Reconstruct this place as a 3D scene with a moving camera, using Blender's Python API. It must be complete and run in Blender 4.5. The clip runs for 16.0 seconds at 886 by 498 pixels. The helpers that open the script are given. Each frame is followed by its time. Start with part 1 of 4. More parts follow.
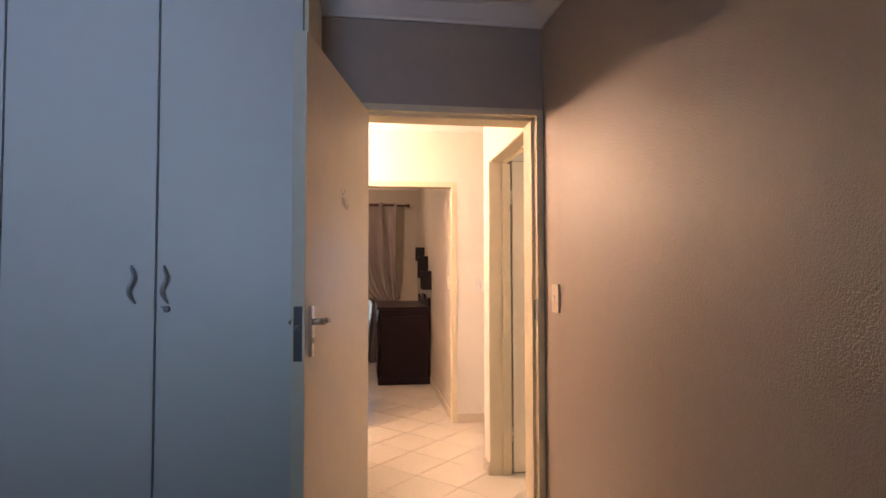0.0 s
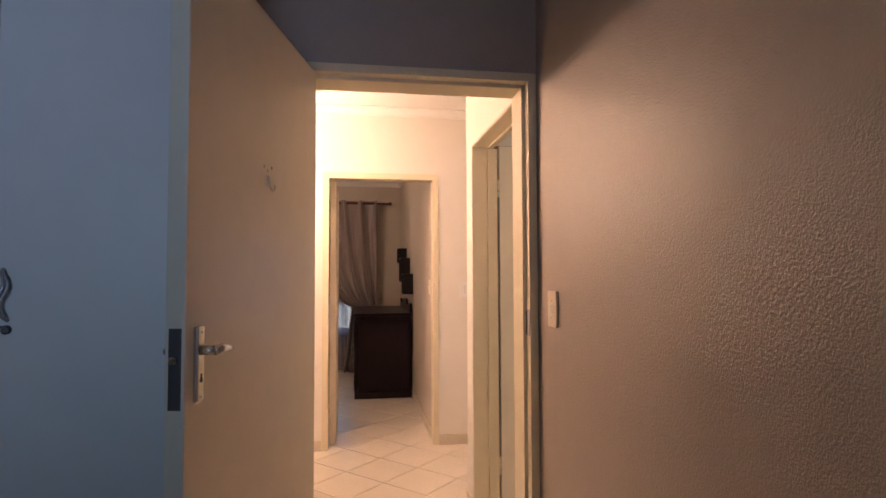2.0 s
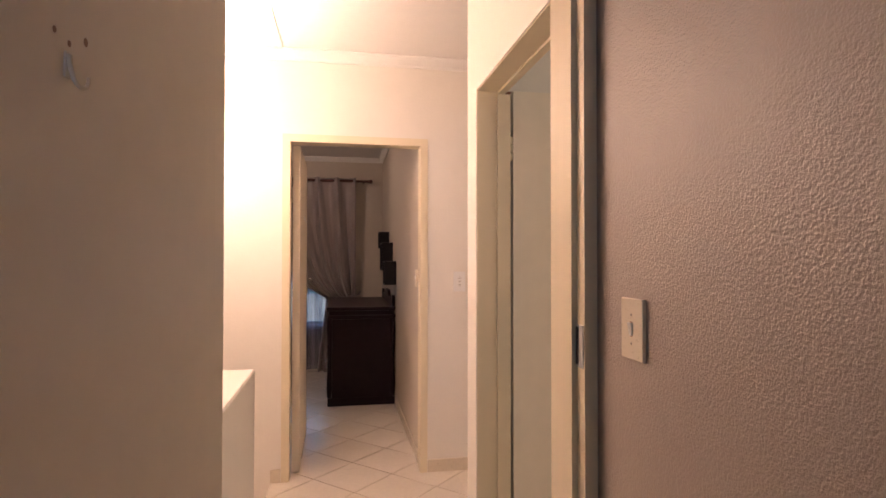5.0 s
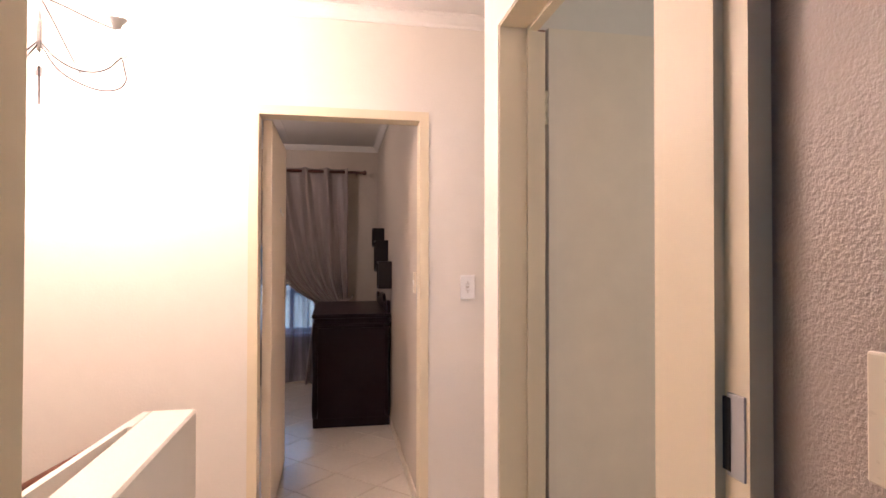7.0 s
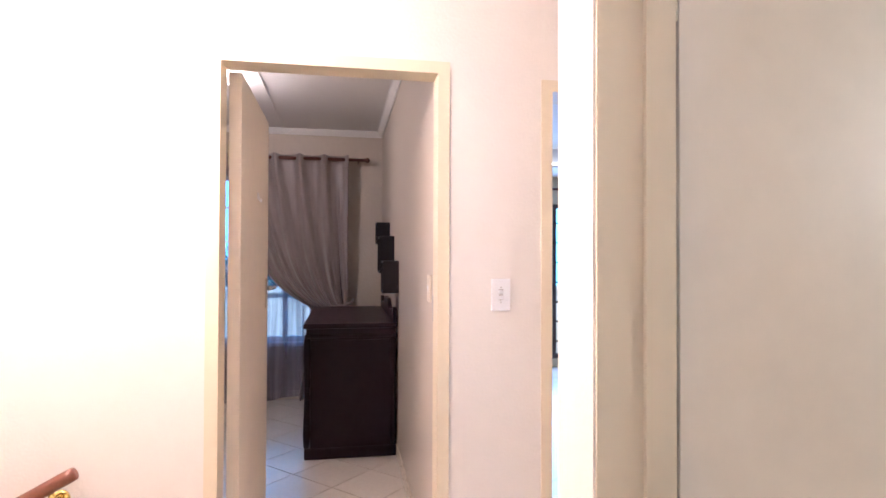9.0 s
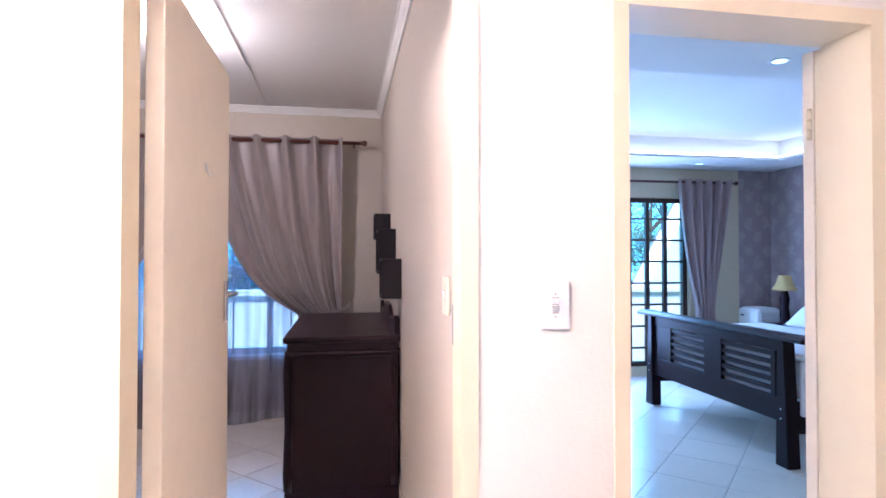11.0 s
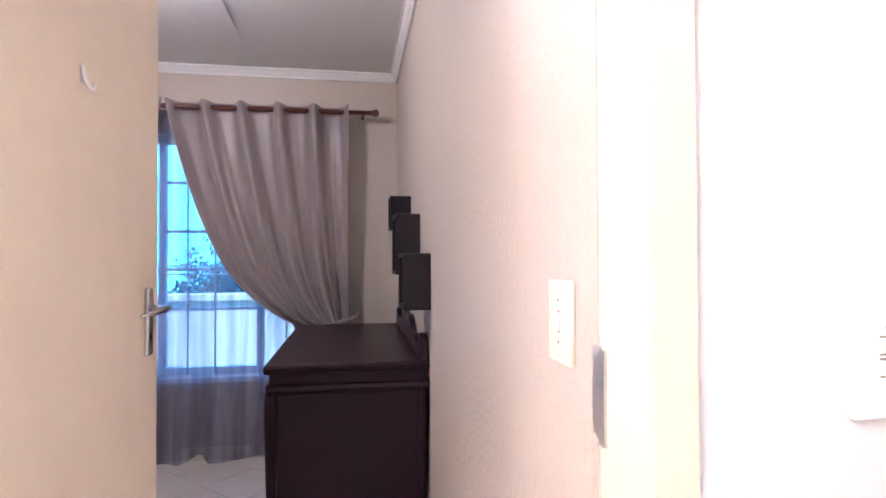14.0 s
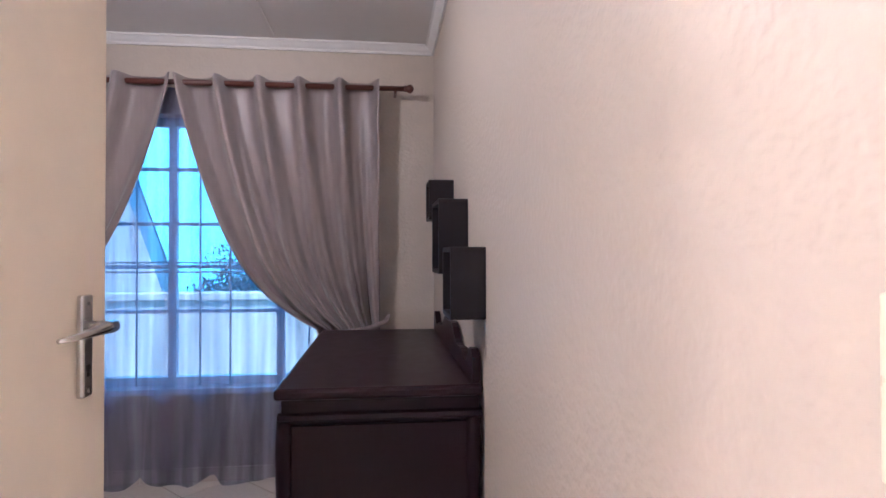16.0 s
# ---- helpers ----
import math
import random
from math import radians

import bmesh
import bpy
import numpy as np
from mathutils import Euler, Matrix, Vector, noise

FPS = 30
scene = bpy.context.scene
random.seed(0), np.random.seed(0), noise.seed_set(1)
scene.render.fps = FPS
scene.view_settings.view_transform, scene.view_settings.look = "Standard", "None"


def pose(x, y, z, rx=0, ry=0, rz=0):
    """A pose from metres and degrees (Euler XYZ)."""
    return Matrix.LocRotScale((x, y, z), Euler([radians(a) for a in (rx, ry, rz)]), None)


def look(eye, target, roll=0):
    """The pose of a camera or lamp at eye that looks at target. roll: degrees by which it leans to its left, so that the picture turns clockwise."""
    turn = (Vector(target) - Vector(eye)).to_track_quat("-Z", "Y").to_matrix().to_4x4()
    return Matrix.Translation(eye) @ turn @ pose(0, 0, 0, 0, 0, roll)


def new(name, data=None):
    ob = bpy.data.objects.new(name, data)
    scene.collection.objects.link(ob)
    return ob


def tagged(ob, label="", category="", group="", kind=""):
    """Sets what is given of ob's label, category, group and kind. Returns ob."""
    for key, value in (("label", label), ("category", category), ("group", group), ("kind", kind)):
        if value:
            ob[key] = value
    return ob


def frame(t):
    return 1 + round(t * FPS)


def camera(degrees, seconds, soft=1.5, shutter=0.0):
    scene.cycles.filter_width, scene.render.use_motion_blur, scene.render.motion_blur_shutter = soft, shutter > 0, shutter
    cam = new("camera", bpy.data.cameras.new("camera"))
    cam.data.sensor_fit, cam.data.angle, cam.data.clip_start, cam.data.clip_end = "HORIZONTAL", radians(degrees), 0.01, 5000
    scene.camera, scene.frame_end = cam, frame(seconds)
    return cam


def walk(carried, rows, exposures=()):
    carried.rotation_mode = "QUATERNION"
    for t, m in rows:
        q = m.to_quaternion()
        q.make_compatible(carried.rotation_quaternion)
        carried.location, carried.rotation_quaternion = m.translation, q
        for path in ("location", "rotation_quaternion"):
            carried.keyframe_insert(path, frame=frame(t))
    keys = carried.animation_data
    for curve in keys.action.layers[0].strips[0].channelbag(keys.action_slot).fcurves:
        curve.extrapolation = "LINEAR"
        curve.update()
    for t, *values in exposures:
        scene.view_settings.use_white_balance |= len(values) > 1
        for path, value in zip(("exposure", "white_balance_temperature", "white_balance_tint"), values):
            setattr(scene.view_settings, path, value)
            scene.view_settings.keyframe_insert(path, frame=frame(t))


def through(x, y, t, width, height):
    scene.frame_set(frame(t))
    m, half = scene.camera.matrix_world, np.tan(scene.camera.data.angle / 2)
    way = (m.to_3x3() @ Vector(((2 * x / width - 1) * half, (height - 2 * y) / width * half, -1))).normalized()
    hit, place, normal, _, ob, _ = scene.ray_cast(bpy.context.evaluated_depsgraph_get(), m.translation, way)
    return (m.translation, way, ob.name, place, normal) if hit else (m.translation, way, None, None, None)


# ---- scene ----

cam = camera(77.0, 16.0, soft=1.6)
PATH = [
    (0, (0.155, 0.026, 1.312), (0.43, 2.005, 1.386), -0.1),
    (0.5, (0.217, 0.132, 1.313), (0.491, 2.111, 1.39), -0.1),
    (1, (0.258, 0.263, 1.313), (0.541, 2.242, 1.391), -0.1),
    (1.5, (0.285, 0.38, 1.307), (0.579, 2.357, 1.387), -0.0),
    (2, (0.31, 0.536, 1.314), (0.618, 2.51, 1.397), -0.2),
    (2.5, (0.338, 0.671, 1.329), (0.656, 2.644, 1.406), -0.1),
    (3, (0.347, 0.784, 1.326), (0.676, 2.756, 1.372), -0.1),
    (3.5, (0.348, 0.942, 1.331), (0.691, 2.912, 1.362), -0.1),
    (6, (0.453, 1.651, 1.328), (0.821, 3.616, 1.36), 0.1),
    (6.5, (0.475, 1.832, 1.335), (0.84, 3.798, 1.367), 0.1),
    (7, (0.488, 1.987, 1.335), (0.857, 3.952, 1.363), 0.1),
    (7.5, (0.521, 2.172, 1.335), (0.884, 4.138, 1.363), 0.0),
    (8, (0.543, 2.331, 1.334), (0.897, 4.299, 1.362), 0.1),
    (8.5, (0.546, 2.503, 1.327), (0.895, 4.473, 1.353), 0.2),
    (9, (0.541, 2.697, 1.326), (0.893, 4.665, 1.354), 0.2),
    (11.5, (0.62, 3.563, 1.296), (0.961, 5.533, 1.328), -0.1),
    (12, (0.622, 3.71, 1.292), (0.957, 5.682, 1.324), -0.2),
    (12.5, (0.622, 3.877, 1.29), (0.952, 5.849, 1.321), -0.3),
    (13, (0.621, 4.024, 1.292), (0.949, 5.996, 1.32), -0.3),
    (13.5, (0.618, 4.15, 1.285), (0.939, 6.123, 1.313), -0.4),
    (14, (0.619, 4.298, 1.279), (0.933, 6.273, 1.312), -0.2),
    (14.5, (0.615, 4.421, 1.277), (0.914, 6.398, 1.31), -0.2),
    (15, (0.602, 4.521, 1.276), (0.885, 6.501, 1.307), 0.1),
    (15.5, (0.598, 4.647, 1.276), (0.857, 6.63, 1.305), 0.2),
    (16, (0.6, 4.765, 1.271), (0.817, 6.754, 1.296), -0.1),
]
EXPOSE = [(0.0, 0.42, 8500, 22.5), (1.5, 0.10, 8300, 23.5), (3.5, -0.22, 7800, 24.5), (6.0, -0.17, 6650, 19), (7.0, 0.10, 6200, 17), (9.0, 0.66, 5450, 14.5), (11.5, 1.27, 5000, 12), (14.0, 1.25, 4980, 10.8), (16.0, 1.06, 4950, 9.5)]
walk(cam, [(t, look(eye, target, roll)) for t, eye, target, roll in PATH], EXPOSE)

# ---- plan (metres) ----
X1 = 0.989                       # bedroom wall beside the first door
Y1A, Y1B = 2.56, 2.72            # wall of the first door
XC = 0.945                       # landing wall with the bathroom opening
YN = 3.705                       # end of that wall
Y2A, Y2B, Y2M = 4.785, 4.925, 4.985   # wall of the second door; thicker at the main bedroom
X3, Y3 = 0.905, 8.06             # second bedroom: side wall, window wall
CEIL = 2.545
CEIL2 = 2.517                    # second bedroom
BACK, LEFT = -2.4, -2.6

# ---- world, sun, large lights ----
world = bpy.data.worlds.new("world")
scene.world = world
world.use_nodes = True
wn = world.node_tree
sky = wn.nodes.new("ShaderNodeTexSky")
sky.sky_type, sky.sun_disc, sky.sun_elevation, sky.sun_rotation = "NISHITA", False, radians(38), radians(248)
sky.ozone_density, sky.air_density = 6.0, 1.2
haze = wn.nodes.new("ShaderNodeVectorMath")
haze.operation = "MULTIPLY"
haze.inputs[1].default_value = (0.50, 1.0, 1.10)
wn.links.new(sky.outputs[0], haze.inputs[0])
wn.links.new(haze.outputs[0], wn.nodes["Background"].inputs[0])
wn.nodes["Background"].inputs[1].default_value = 0.15


def lamp(name, kind, m, energy, color, size=0.1, size_y=0.0, spread=180):
    data = bpy.data.lights.new(name, kind)
    data.energy, data.color = energy, color
    if kind == "AREA":
        data.shape, data.size, data.size_y = "RECTANGLE", size, size_y or size
        data.spread = radians(spread)
    elif kind == "SUN":
        data.angle = size
    else:
        data.shadow_soft_size = size
    ob = new(name, data)
    ob.matrix_world = m
    return ob


WARM = (1.0, 0.74, 0.60)
lamp("sun", "SUN", look((-20, -8, 12), (0, 0, 0)), 5.0, (1.0, 0.98, 0.94), radians(10))
# daylight in the openings of windows
lamp("bedroom_window_light", "AREA", look((-0.80, BACK + 0.02, 1.55), (-0.90, 2.0, 2.15)), 4.3, (0.33, 0.57, 1.0), 1.3, 0.9, 50)
lamp("bathroom_window_light", "AREA", look((3.05, 2.9, 1.7), (1.0, 3.2, 1.4)), 16, (0.94, 0.91, 0.80), 0.6, 0.6)
lamp("main_window_light", "AREA", look((3.15, 9.04, 1.1), (3.4, 5.0, 1.0)), 36, (0.46, 0.63, 1.0), 1.1, 1.6)

# ---- materials ----


def noise_mat(name, base, vary=0.08, scale=8.0, rough=0.6, bump=0.0, bump_scale=120.0, metallic=0.0, spec=0.5, rough_vary=0.1, bump_dist=0.002, per_object=0.0, bump_detail=4.0, coarse=0.0):
    """Principled paint or solid: colour varied at two scales, fine relief from noise."""
    m = bpy.data.materials.new(name)
    m.use_nodes = True
    n, l = m.node_tree.nodes, m.node_tree.links
    p = n["Principled BSDF"]
    co = n.new("ShaderNodeTexCoord")
    big = n.new("ShaderNodeTexNoise")
    big.inputs["Scale"].default_value, big.inputs["Detail"].default_value = scale * 0.25, 3
    small = n.new("ShaderNodeTexNoise")
    small.inputs["Scale"].default_value, small.inputs["Detail"].default_value = scale * 4, 5
    for t in (big, small):
        l.new(co.outputs["Object"], t.inputs["Vector"])
    add = n.new("ShaderNodeMath")
    add.operation = "ADD"
    l.new(big.outputs["Fac"], add.inputs[0]), l.new(small.outputs["Fac"], add.inputs[1])
    ramp = n.new("ShaderNodeMapRange")
    ramp.inputs["From Min"].default_value, ramp.inputs["From Max"].default_value = 0.6, 1.4
    ramp.inputs["To Min"].default_value, ramp.inputs["To Max"].default_value = 1 - vary, 1 + vary
    l.new(add.outputs[0], ramp.inputs["Value"])
    mul = n.new("ShaderNodeVectorMath")
    mul.operation = "SCALE"
    mul.inputs[0].default_value = base[:3]
    if per_object:
        info = n.new("ShaderNodeObjectInfo")
        r2 = n.new("ShaderNodeMapRange")
        r2.inputs["To Min"].default_value, r2.inputs["To Max"].default_value = 1 - per_object, 1 + per_object
        l.new(info.outputs["Random"], r2.inputs["Value"])
        mm = n.new("ShaderNodeMath")
        mm.operation = "MULTIPLY"
        l.new(ramp.outputs[0], mm.inputs[0]), l.new(r2.outputs[0], mm.inputs[1])
        l.new(mm.outputs[0], mul.inputs["Scale"])
    else:
        l.new(ramp.outputs[0], mul.inputs["Scale"])
    l.new(mul.outputs[0], p.inputs["Base Color"])
    rr = n.new("ShaderNodeMapRange")
    rr.inputs["To Min"].default_value, rr.inputs["To Max"].default_value = max(0.02, rough - rough_vary), min(1, rough + rough_vary)
    l.new(small.outputs["Fac"], rr.inputs["Value"])
    l.new(rr.outputs[0], p.inputs["Roughness"])
    p.inputs["Metallic"].default_value = metallic
    p.inputs["Specular IOR Level"].default_value = spec
    if bump:
        bt = n.new("ShaderNodeTexNoise")
        bt.inputs["Scale"].default_value, bt.inputs["Detail"].default_value = bump_scale, bump_detail
        l.new(co.outputs["Object"], bt.inputs["Vector"])
        b = n.new("ShaderNodeBump")
        b.inputs["Strength"].default_value, b.inputs["Distance"].default_value = bump, bump_dist
        l.new(bt.outputs["Fac"], b.inputs["Height"])
        l.new(b.outputs[0], p.inputs["Normal"])
        if coarse:
            # broader lumps under the fine grain
            ct, cm = n.new("ShaderNodeTexNoise"), n.new("ShaderNodeMath")
            ct.inputs["Scale"].default_value, ct.inputs["Detail"].default_value = coarse, 1.5
            cm.operation, cm.inputs[1].default_value = "MULTIPLY_ADD", 0.9
            l.new(co.outputs["Object"], ct.inputs["Vector"])
            l.new(ct.outputs["Fac"], cm.inputs[0]), l.new(bt.outputs["Fac"], cm.inputs[2])
            l.new(cm.outputs[0], b.inputs["Height"])
    return m


M = {}
M["taupe"] = noise_mat("taupe_textured_paint", (0.42, 0.35, 0.305), 0.05, 6, 0.34, 0.85, 240, rough_vary=0.05, spec=0.6, bump_dist=0.0023, bump_detail=2.0, coarse=145)
M["beige"] = noise_mat("beige_textured_paint", (0.54, 0.475, 0.40), 0.04, 5, 0.48, 0.55, 62, rough_vary=0.06, bump_dist=0.005, bump_detail=1.5)
M["white_wall"] = noise_mat("warm_white_paint", (0.80, 0.76, 0.70), 0.02, 4, 0.5, 0.35, 90, bump_dist=0.003)
M["ceiling"] = noise_mat("ceiling_white", (0.80, 0.78, 0.75), 0.02, 4, 0.7, 0.1, 140)
M["cornice"] = noise_mat("cornice_white", (0.82, 0.80, 0.77), 0.02, 6, 0.6)
M["cream"] = noise_mat("cream_door_enamel", (0.76, 0.67, 0.50), 0.03, 3, 0.48, 0.12, 60, bump_dist=0.002)
M["leaf"] = noise_mat("cream_leaf_paint", (0.87, 0.79, 0.67), 0.05, 3, 0.42, 0.15, 45, bump_dist=0.002)
M["wardrobe"] = noise_mat("white_melamine", (0.74, 0.75, 0.76), 0.03, 3, 0.4, 0.05, 200)
M["tile"] = noise_mat("cream_floor_tile", (0.70, 0.64, 0.56), 0.06, 9, 0.22, 0.15, 25, rough_vary=0.08, bump_dist=0.001, per_object=0.03)
M["pale_grout"] = noise_mat("pale_grout", (0.46, 0.42, 0.38), 0.1, 30, 0.8)
# bed base behind the footboard, darkened in colour for the shade there
M["shaded_base"] = noise_mat("grey_brown_shaded_bed_base", (0.44, 0.38, 0.38), 0.1, 40, 0.9)
M["grout"] = noise_mat("tan_grout", (0.34, 0.27, 0.20), 0.12, 30, 0.85)
M["skirting"] = noise_mat("tile_skirting", (0.66, 0.58, 0.47), 0.05, 12, 0.3)
M["dark_wood"] = noise_mat("dark_stained_wood", (0.016, 0.0068, 0.0105), 0.15, 5, 0.33, 0.05, 60, spec=0.15, rough_vary=0.05, bump_dist=0.001)
M["shelf"] = noise_mat("dark_wenge_box", (0.011, 0.007, 0.008), 0.2, 20, 0.5, spec=0.25)
M["chrome"] = noise_mat("brushed_chrome", (0.62, 0.61, 0.60), 0.05, 60, 0.22, metallic=1.0)
M["steel_dark"] = noise_mat("dull_lock_steel", (0.16, 0.15, 0.16), 0.08, 60, 0.4, metallic=0.9)
M["steel_mid"] = noise_mat("worn_strike_steel", (0.58, 0.56, 0.53), 0.15, 40, 0.48, metallic=0.9)
M["silver"] = noise_mat("satin_silver", (0.46, 0.47, 0.50), 0.05, 60, 0.5, metallic=0.8)
M["brass"] = noise_mat("polished_brass", (0.72, 0.52, 0.16), 0.05, 60, 0.25, metallic=1.0)
M["plastic"] = noise_mat("cream_switch_plastic", (0.74, 0.66, 0.53), 0.02, 30, 0.3)
M["plastic_white"] = noise_mat("white_plastic", (0.82, 0.82, 0.82), 0.02, 30, 0.3)
M["screw"] = noise_mat("screw_steel", (0.40, 0.37, 0.33), 0.1, 80, 0.4, metallic=0.8)
# chipped paint marks, and the painted shade round single rockers
M["chip_and_shade"] = noise_mat("chipped_paint_and_rocker_shade", (0.40, 0.25, 0.17), 0.2, 60, 0.8)
M["black"] = noise_mat("black_gap", (0.012, 0.010, 0.010), 0.1, 30, 0.7)
# shade in the groove round paired rockers, as a colour
M["gap_shade_grey"] = noise_mat("shaded_rocker_gap", (0.30, 0.25, 0.20), 0.1, 60, 0.8)
# brown of the shade in the bathroom door's hinge gap
M["shade_brown"] = noise_mat("brown_gap_shade", (0.20, 0.085, 0.05), 0.1, 30, 0.7)
M["rail_wood"] = noise_mat("red_brown_rail_wood", (0.20, 0.075, 0.045), 0.2, 25, 0.35, 0.2, 80)
M["rod_wood"] = noise_mat("mahogany_rod", (0.10, 0.030, 0.022), 0.2, 25, 0.35)
M["arm_iron"] = noise_mat("dark_grey_iron", (0.030, 0.027, 0.028), 0.15, 50, 0.5)
M["iron"] = noise_mat("grey_wrought_iron", (0.22, 0.20, 0.19), 0.15, 50, 0.45, metallic=0.5)
M["mattress"] = noise_mat("white_bedding", (0.80, 0.80, 0.82), 0.03, 10, 0.9, 0.3, 25, bump_dist=0.01)
M["pillow_grey"] = noise_mat("grey_patterned_cushion", (0.30, 0.28, 0.28), 0.35, 18, 0.85)
M["lampshade"] = noise_mat("cream_lampshade", (0.66, 0.48, 0.20), 0.05, 30, 0.8)
M["yellow_wall"] = noise_mat("cream_plaster", (0.62, 0.52, 0.36), 0.04, 5, 0.6, 0.3, 80)
M["garden_wall"] = noise_mat("cream_garden_wall", (0.78, 0.76, 0.70), 0.05, 4, 0.8, 0.4, 40)
M["ground"] = noise_mat("grass_ground", (0.07, 0.10, 0.04), 0.3, 3, 0.95)
M["foliage"] = noise_mat("tree_foliage", (0.10, 0.19, 0.15), 0.35, 9, 0.7)
M["roof_tile"] = noise_mat("slate_roof_tile", (0.10, 0.11, 0.12), 0.2, 6, 0.7, 0.4, 20, bump_dist=0.01)
M["bark"] = noise_mat("bark", (0.12, 0.09, 0.06), 0.3, 20, 0.9)
M["stair"] = noise_mat("stair_tile", (0.62, 0.55, 0.47), 0.05, 9, 0.35)
M["window_white"] = noise_mat("white_window_frame", (0.75, 0.76, 0.78), 0.03, 20, 0.4)
M["window_brown"] = noise_mat("brown_window_frame", (0.05, 0.022, 0.016), 0.1, 20, 0.4)


def emit_mat(name, color, strength):
    m = bpy.data.materials.new(name)
    m.use_nodes = True
    p = m.node_tree.nodes["Principled BSDF"]
    p.inputs["Base Color"].default_value = (*color, 1)
    p.inputs["Emission Color"].default_value = (*color, 1)
    p.inputs["Emission Strength"].default_value = strength
    return m


M["bulb"] = emit_mat("lit_bulb", (1.0, 0.80, 0.55), 30)
M["led"] = emit_mat("led_strip", (0.94, 0.96, 1.0), 2.4)
M["spot"] = emit_mat("lit_downlight", (0.40, 0.70, 1.0), 3)


def glass_mat():
    m = bpy.data.materials.new("window_glass")
    m.use_nodes = True
    n, l = m.node_tree.nodes, m.node_tree.links
    tr, gl, mix, fr = n.new("ShaderNodeBsdfTransparent"), n.new("ShaderNodeBsdfGlossy"), n.new("ShaderNodeMixShader"), n.new("ShaderNodeFresnel")
    gl.inputs["Roughness"].default_value = 0.03
    l.new(fr.outputs[0], mix.inputs[0]), l.new(tr.outputs[0], mix.inputs[1]), l.new(gl.outputs[0], mix.inputs[2])
    l.new(mix.outputs[0], n["Material Output"].inputs[0])
    return m


def cloth_mat(name, base, clear=0.0, through=0.3, stripe=0.0, rough=0.8):
    """Woven cloth: diffuse and light coming through; clear lets the view through a sheer."""
    m = bpy.data.materials.new(name)
    m.use_nodes = True
    n, l = m.node_tree.nodes, m.node_tree.links
    n.remove(n["Principled BSDF"])
    co = n.new("ShaderNodeTexCoord")
    mp = n.new("ShaderNodeMapping")
    mp.inputs["Scale"].default_value = (60, 60, 3)
    l.new(co.outputs["Object"], mp.inputs["Vector"])
    ns = n.new("ShaderNodeTexNoise")
    ns.inputs["Scale"].default_value, ns.inputs["Detail"].default_value = 1.0, 6
    l.new(mp.outputs[0], ns.inputs["Vector"])
    mr = n.new("ShaderNodeMapRange")
    mr.inputs["To Min"].default_value, mr.inputs["To Max"].default_value = 1 - stripe, 1 + stripe
    l.new(ns.outputs["Fac"], mr.inputs["Value"])
    sc = n.new("ShaderNodeVectorMath")
    sc.operation = "SCALE"
    sc.inputs[0].default_value = base
    l.new(mr.outputs[0], sc.inputs["Scale"])
    p = n.new("ShaderNodeBsdfPrincipled")
    p.inputs["Roughness"].default_value = rough
    p.inputs["Sheen Weight"].default_value = 0.3
    tl = n.new("ShaderNodeBsdfTranslucent")
    l.new(sc.outputs[0], p.inputs["Base Color"]), l.new(sc.outputs[0], tl.inputs["Color"])
    mix = n.new("ShaderNodeMixShader")
    mix.inputs[0].default_value = through
    l.new(p.outputs[0], mix.inputs[1]), l.new(tl.outputs[0], mix.inputs[2])
    out = mix
    if clear:
        tp = n.new("ShaderNodeBsdfTransparent")
        tp.inputs["Color"].default_value = (0.89, 0.925, 1.0, 1)
        m2 = n.new("ShaderNodeMixShader")
        mp2 = n.new("ShaderNodeMapping")
        mp2.inputs["Scale"].default_value = (7, 7, 0.35)
        l.new(co.outputs["Object"], mp2.inputs["Vector"])
        gather = n.new("ShaderNodeTexNoise")
        gather.inputs["Scale"].default_value, gather.inputs["Detail"].default_value = 1.6, 3
        l.new(mp2.outputs[0], gather.inputs["Vector"])
        dens = n.new("ShaderNodeMapRange")
        dens.inputs["From Min"].default_value, dens.inputs["From Max"].default_value = 0.32, 0.68
        dens.inputs["To Min"].default_value, dens.inputs["To Max"].default_value = clear - 0.30, min(1.0, clear + 0.10)
        l.new(gather.outputs["Fac"], dens.inputs["Value"])
        l.new(dens.outputs[0], m2.inputs[0])
        l.new(mix.outputs[0], m2.inputs[1]), l.new(tp.outputs[0], m2.inputs[2])
        out = m2
    l.new(out.outputs[0], n["Material Output"].inputs[0])
    return m


M["glass"] = glass_mat()
M["cup"] = cloth_mat("pale_grey_candle_cup", (0.62, 0.60, 0.62), 0.0, 0.012, 0.02, 0.4)
M["drape"] = cloth_mat("taupe_satin_drape", (0.30, 0.25, 0.24), 0.0, 0.10, 0.14, 0.36)
M["sheer"] = cloth_mat("lilac_grey_voile", (0.37, 0.31, 0.40), 0.85, 0.6, 0.12)
M["main_drape"] = cloth_mat("grey_brown_damask_drape", (0.38, 0.27, 0.25), 0.0, 0.15, 0.35, 0.6)


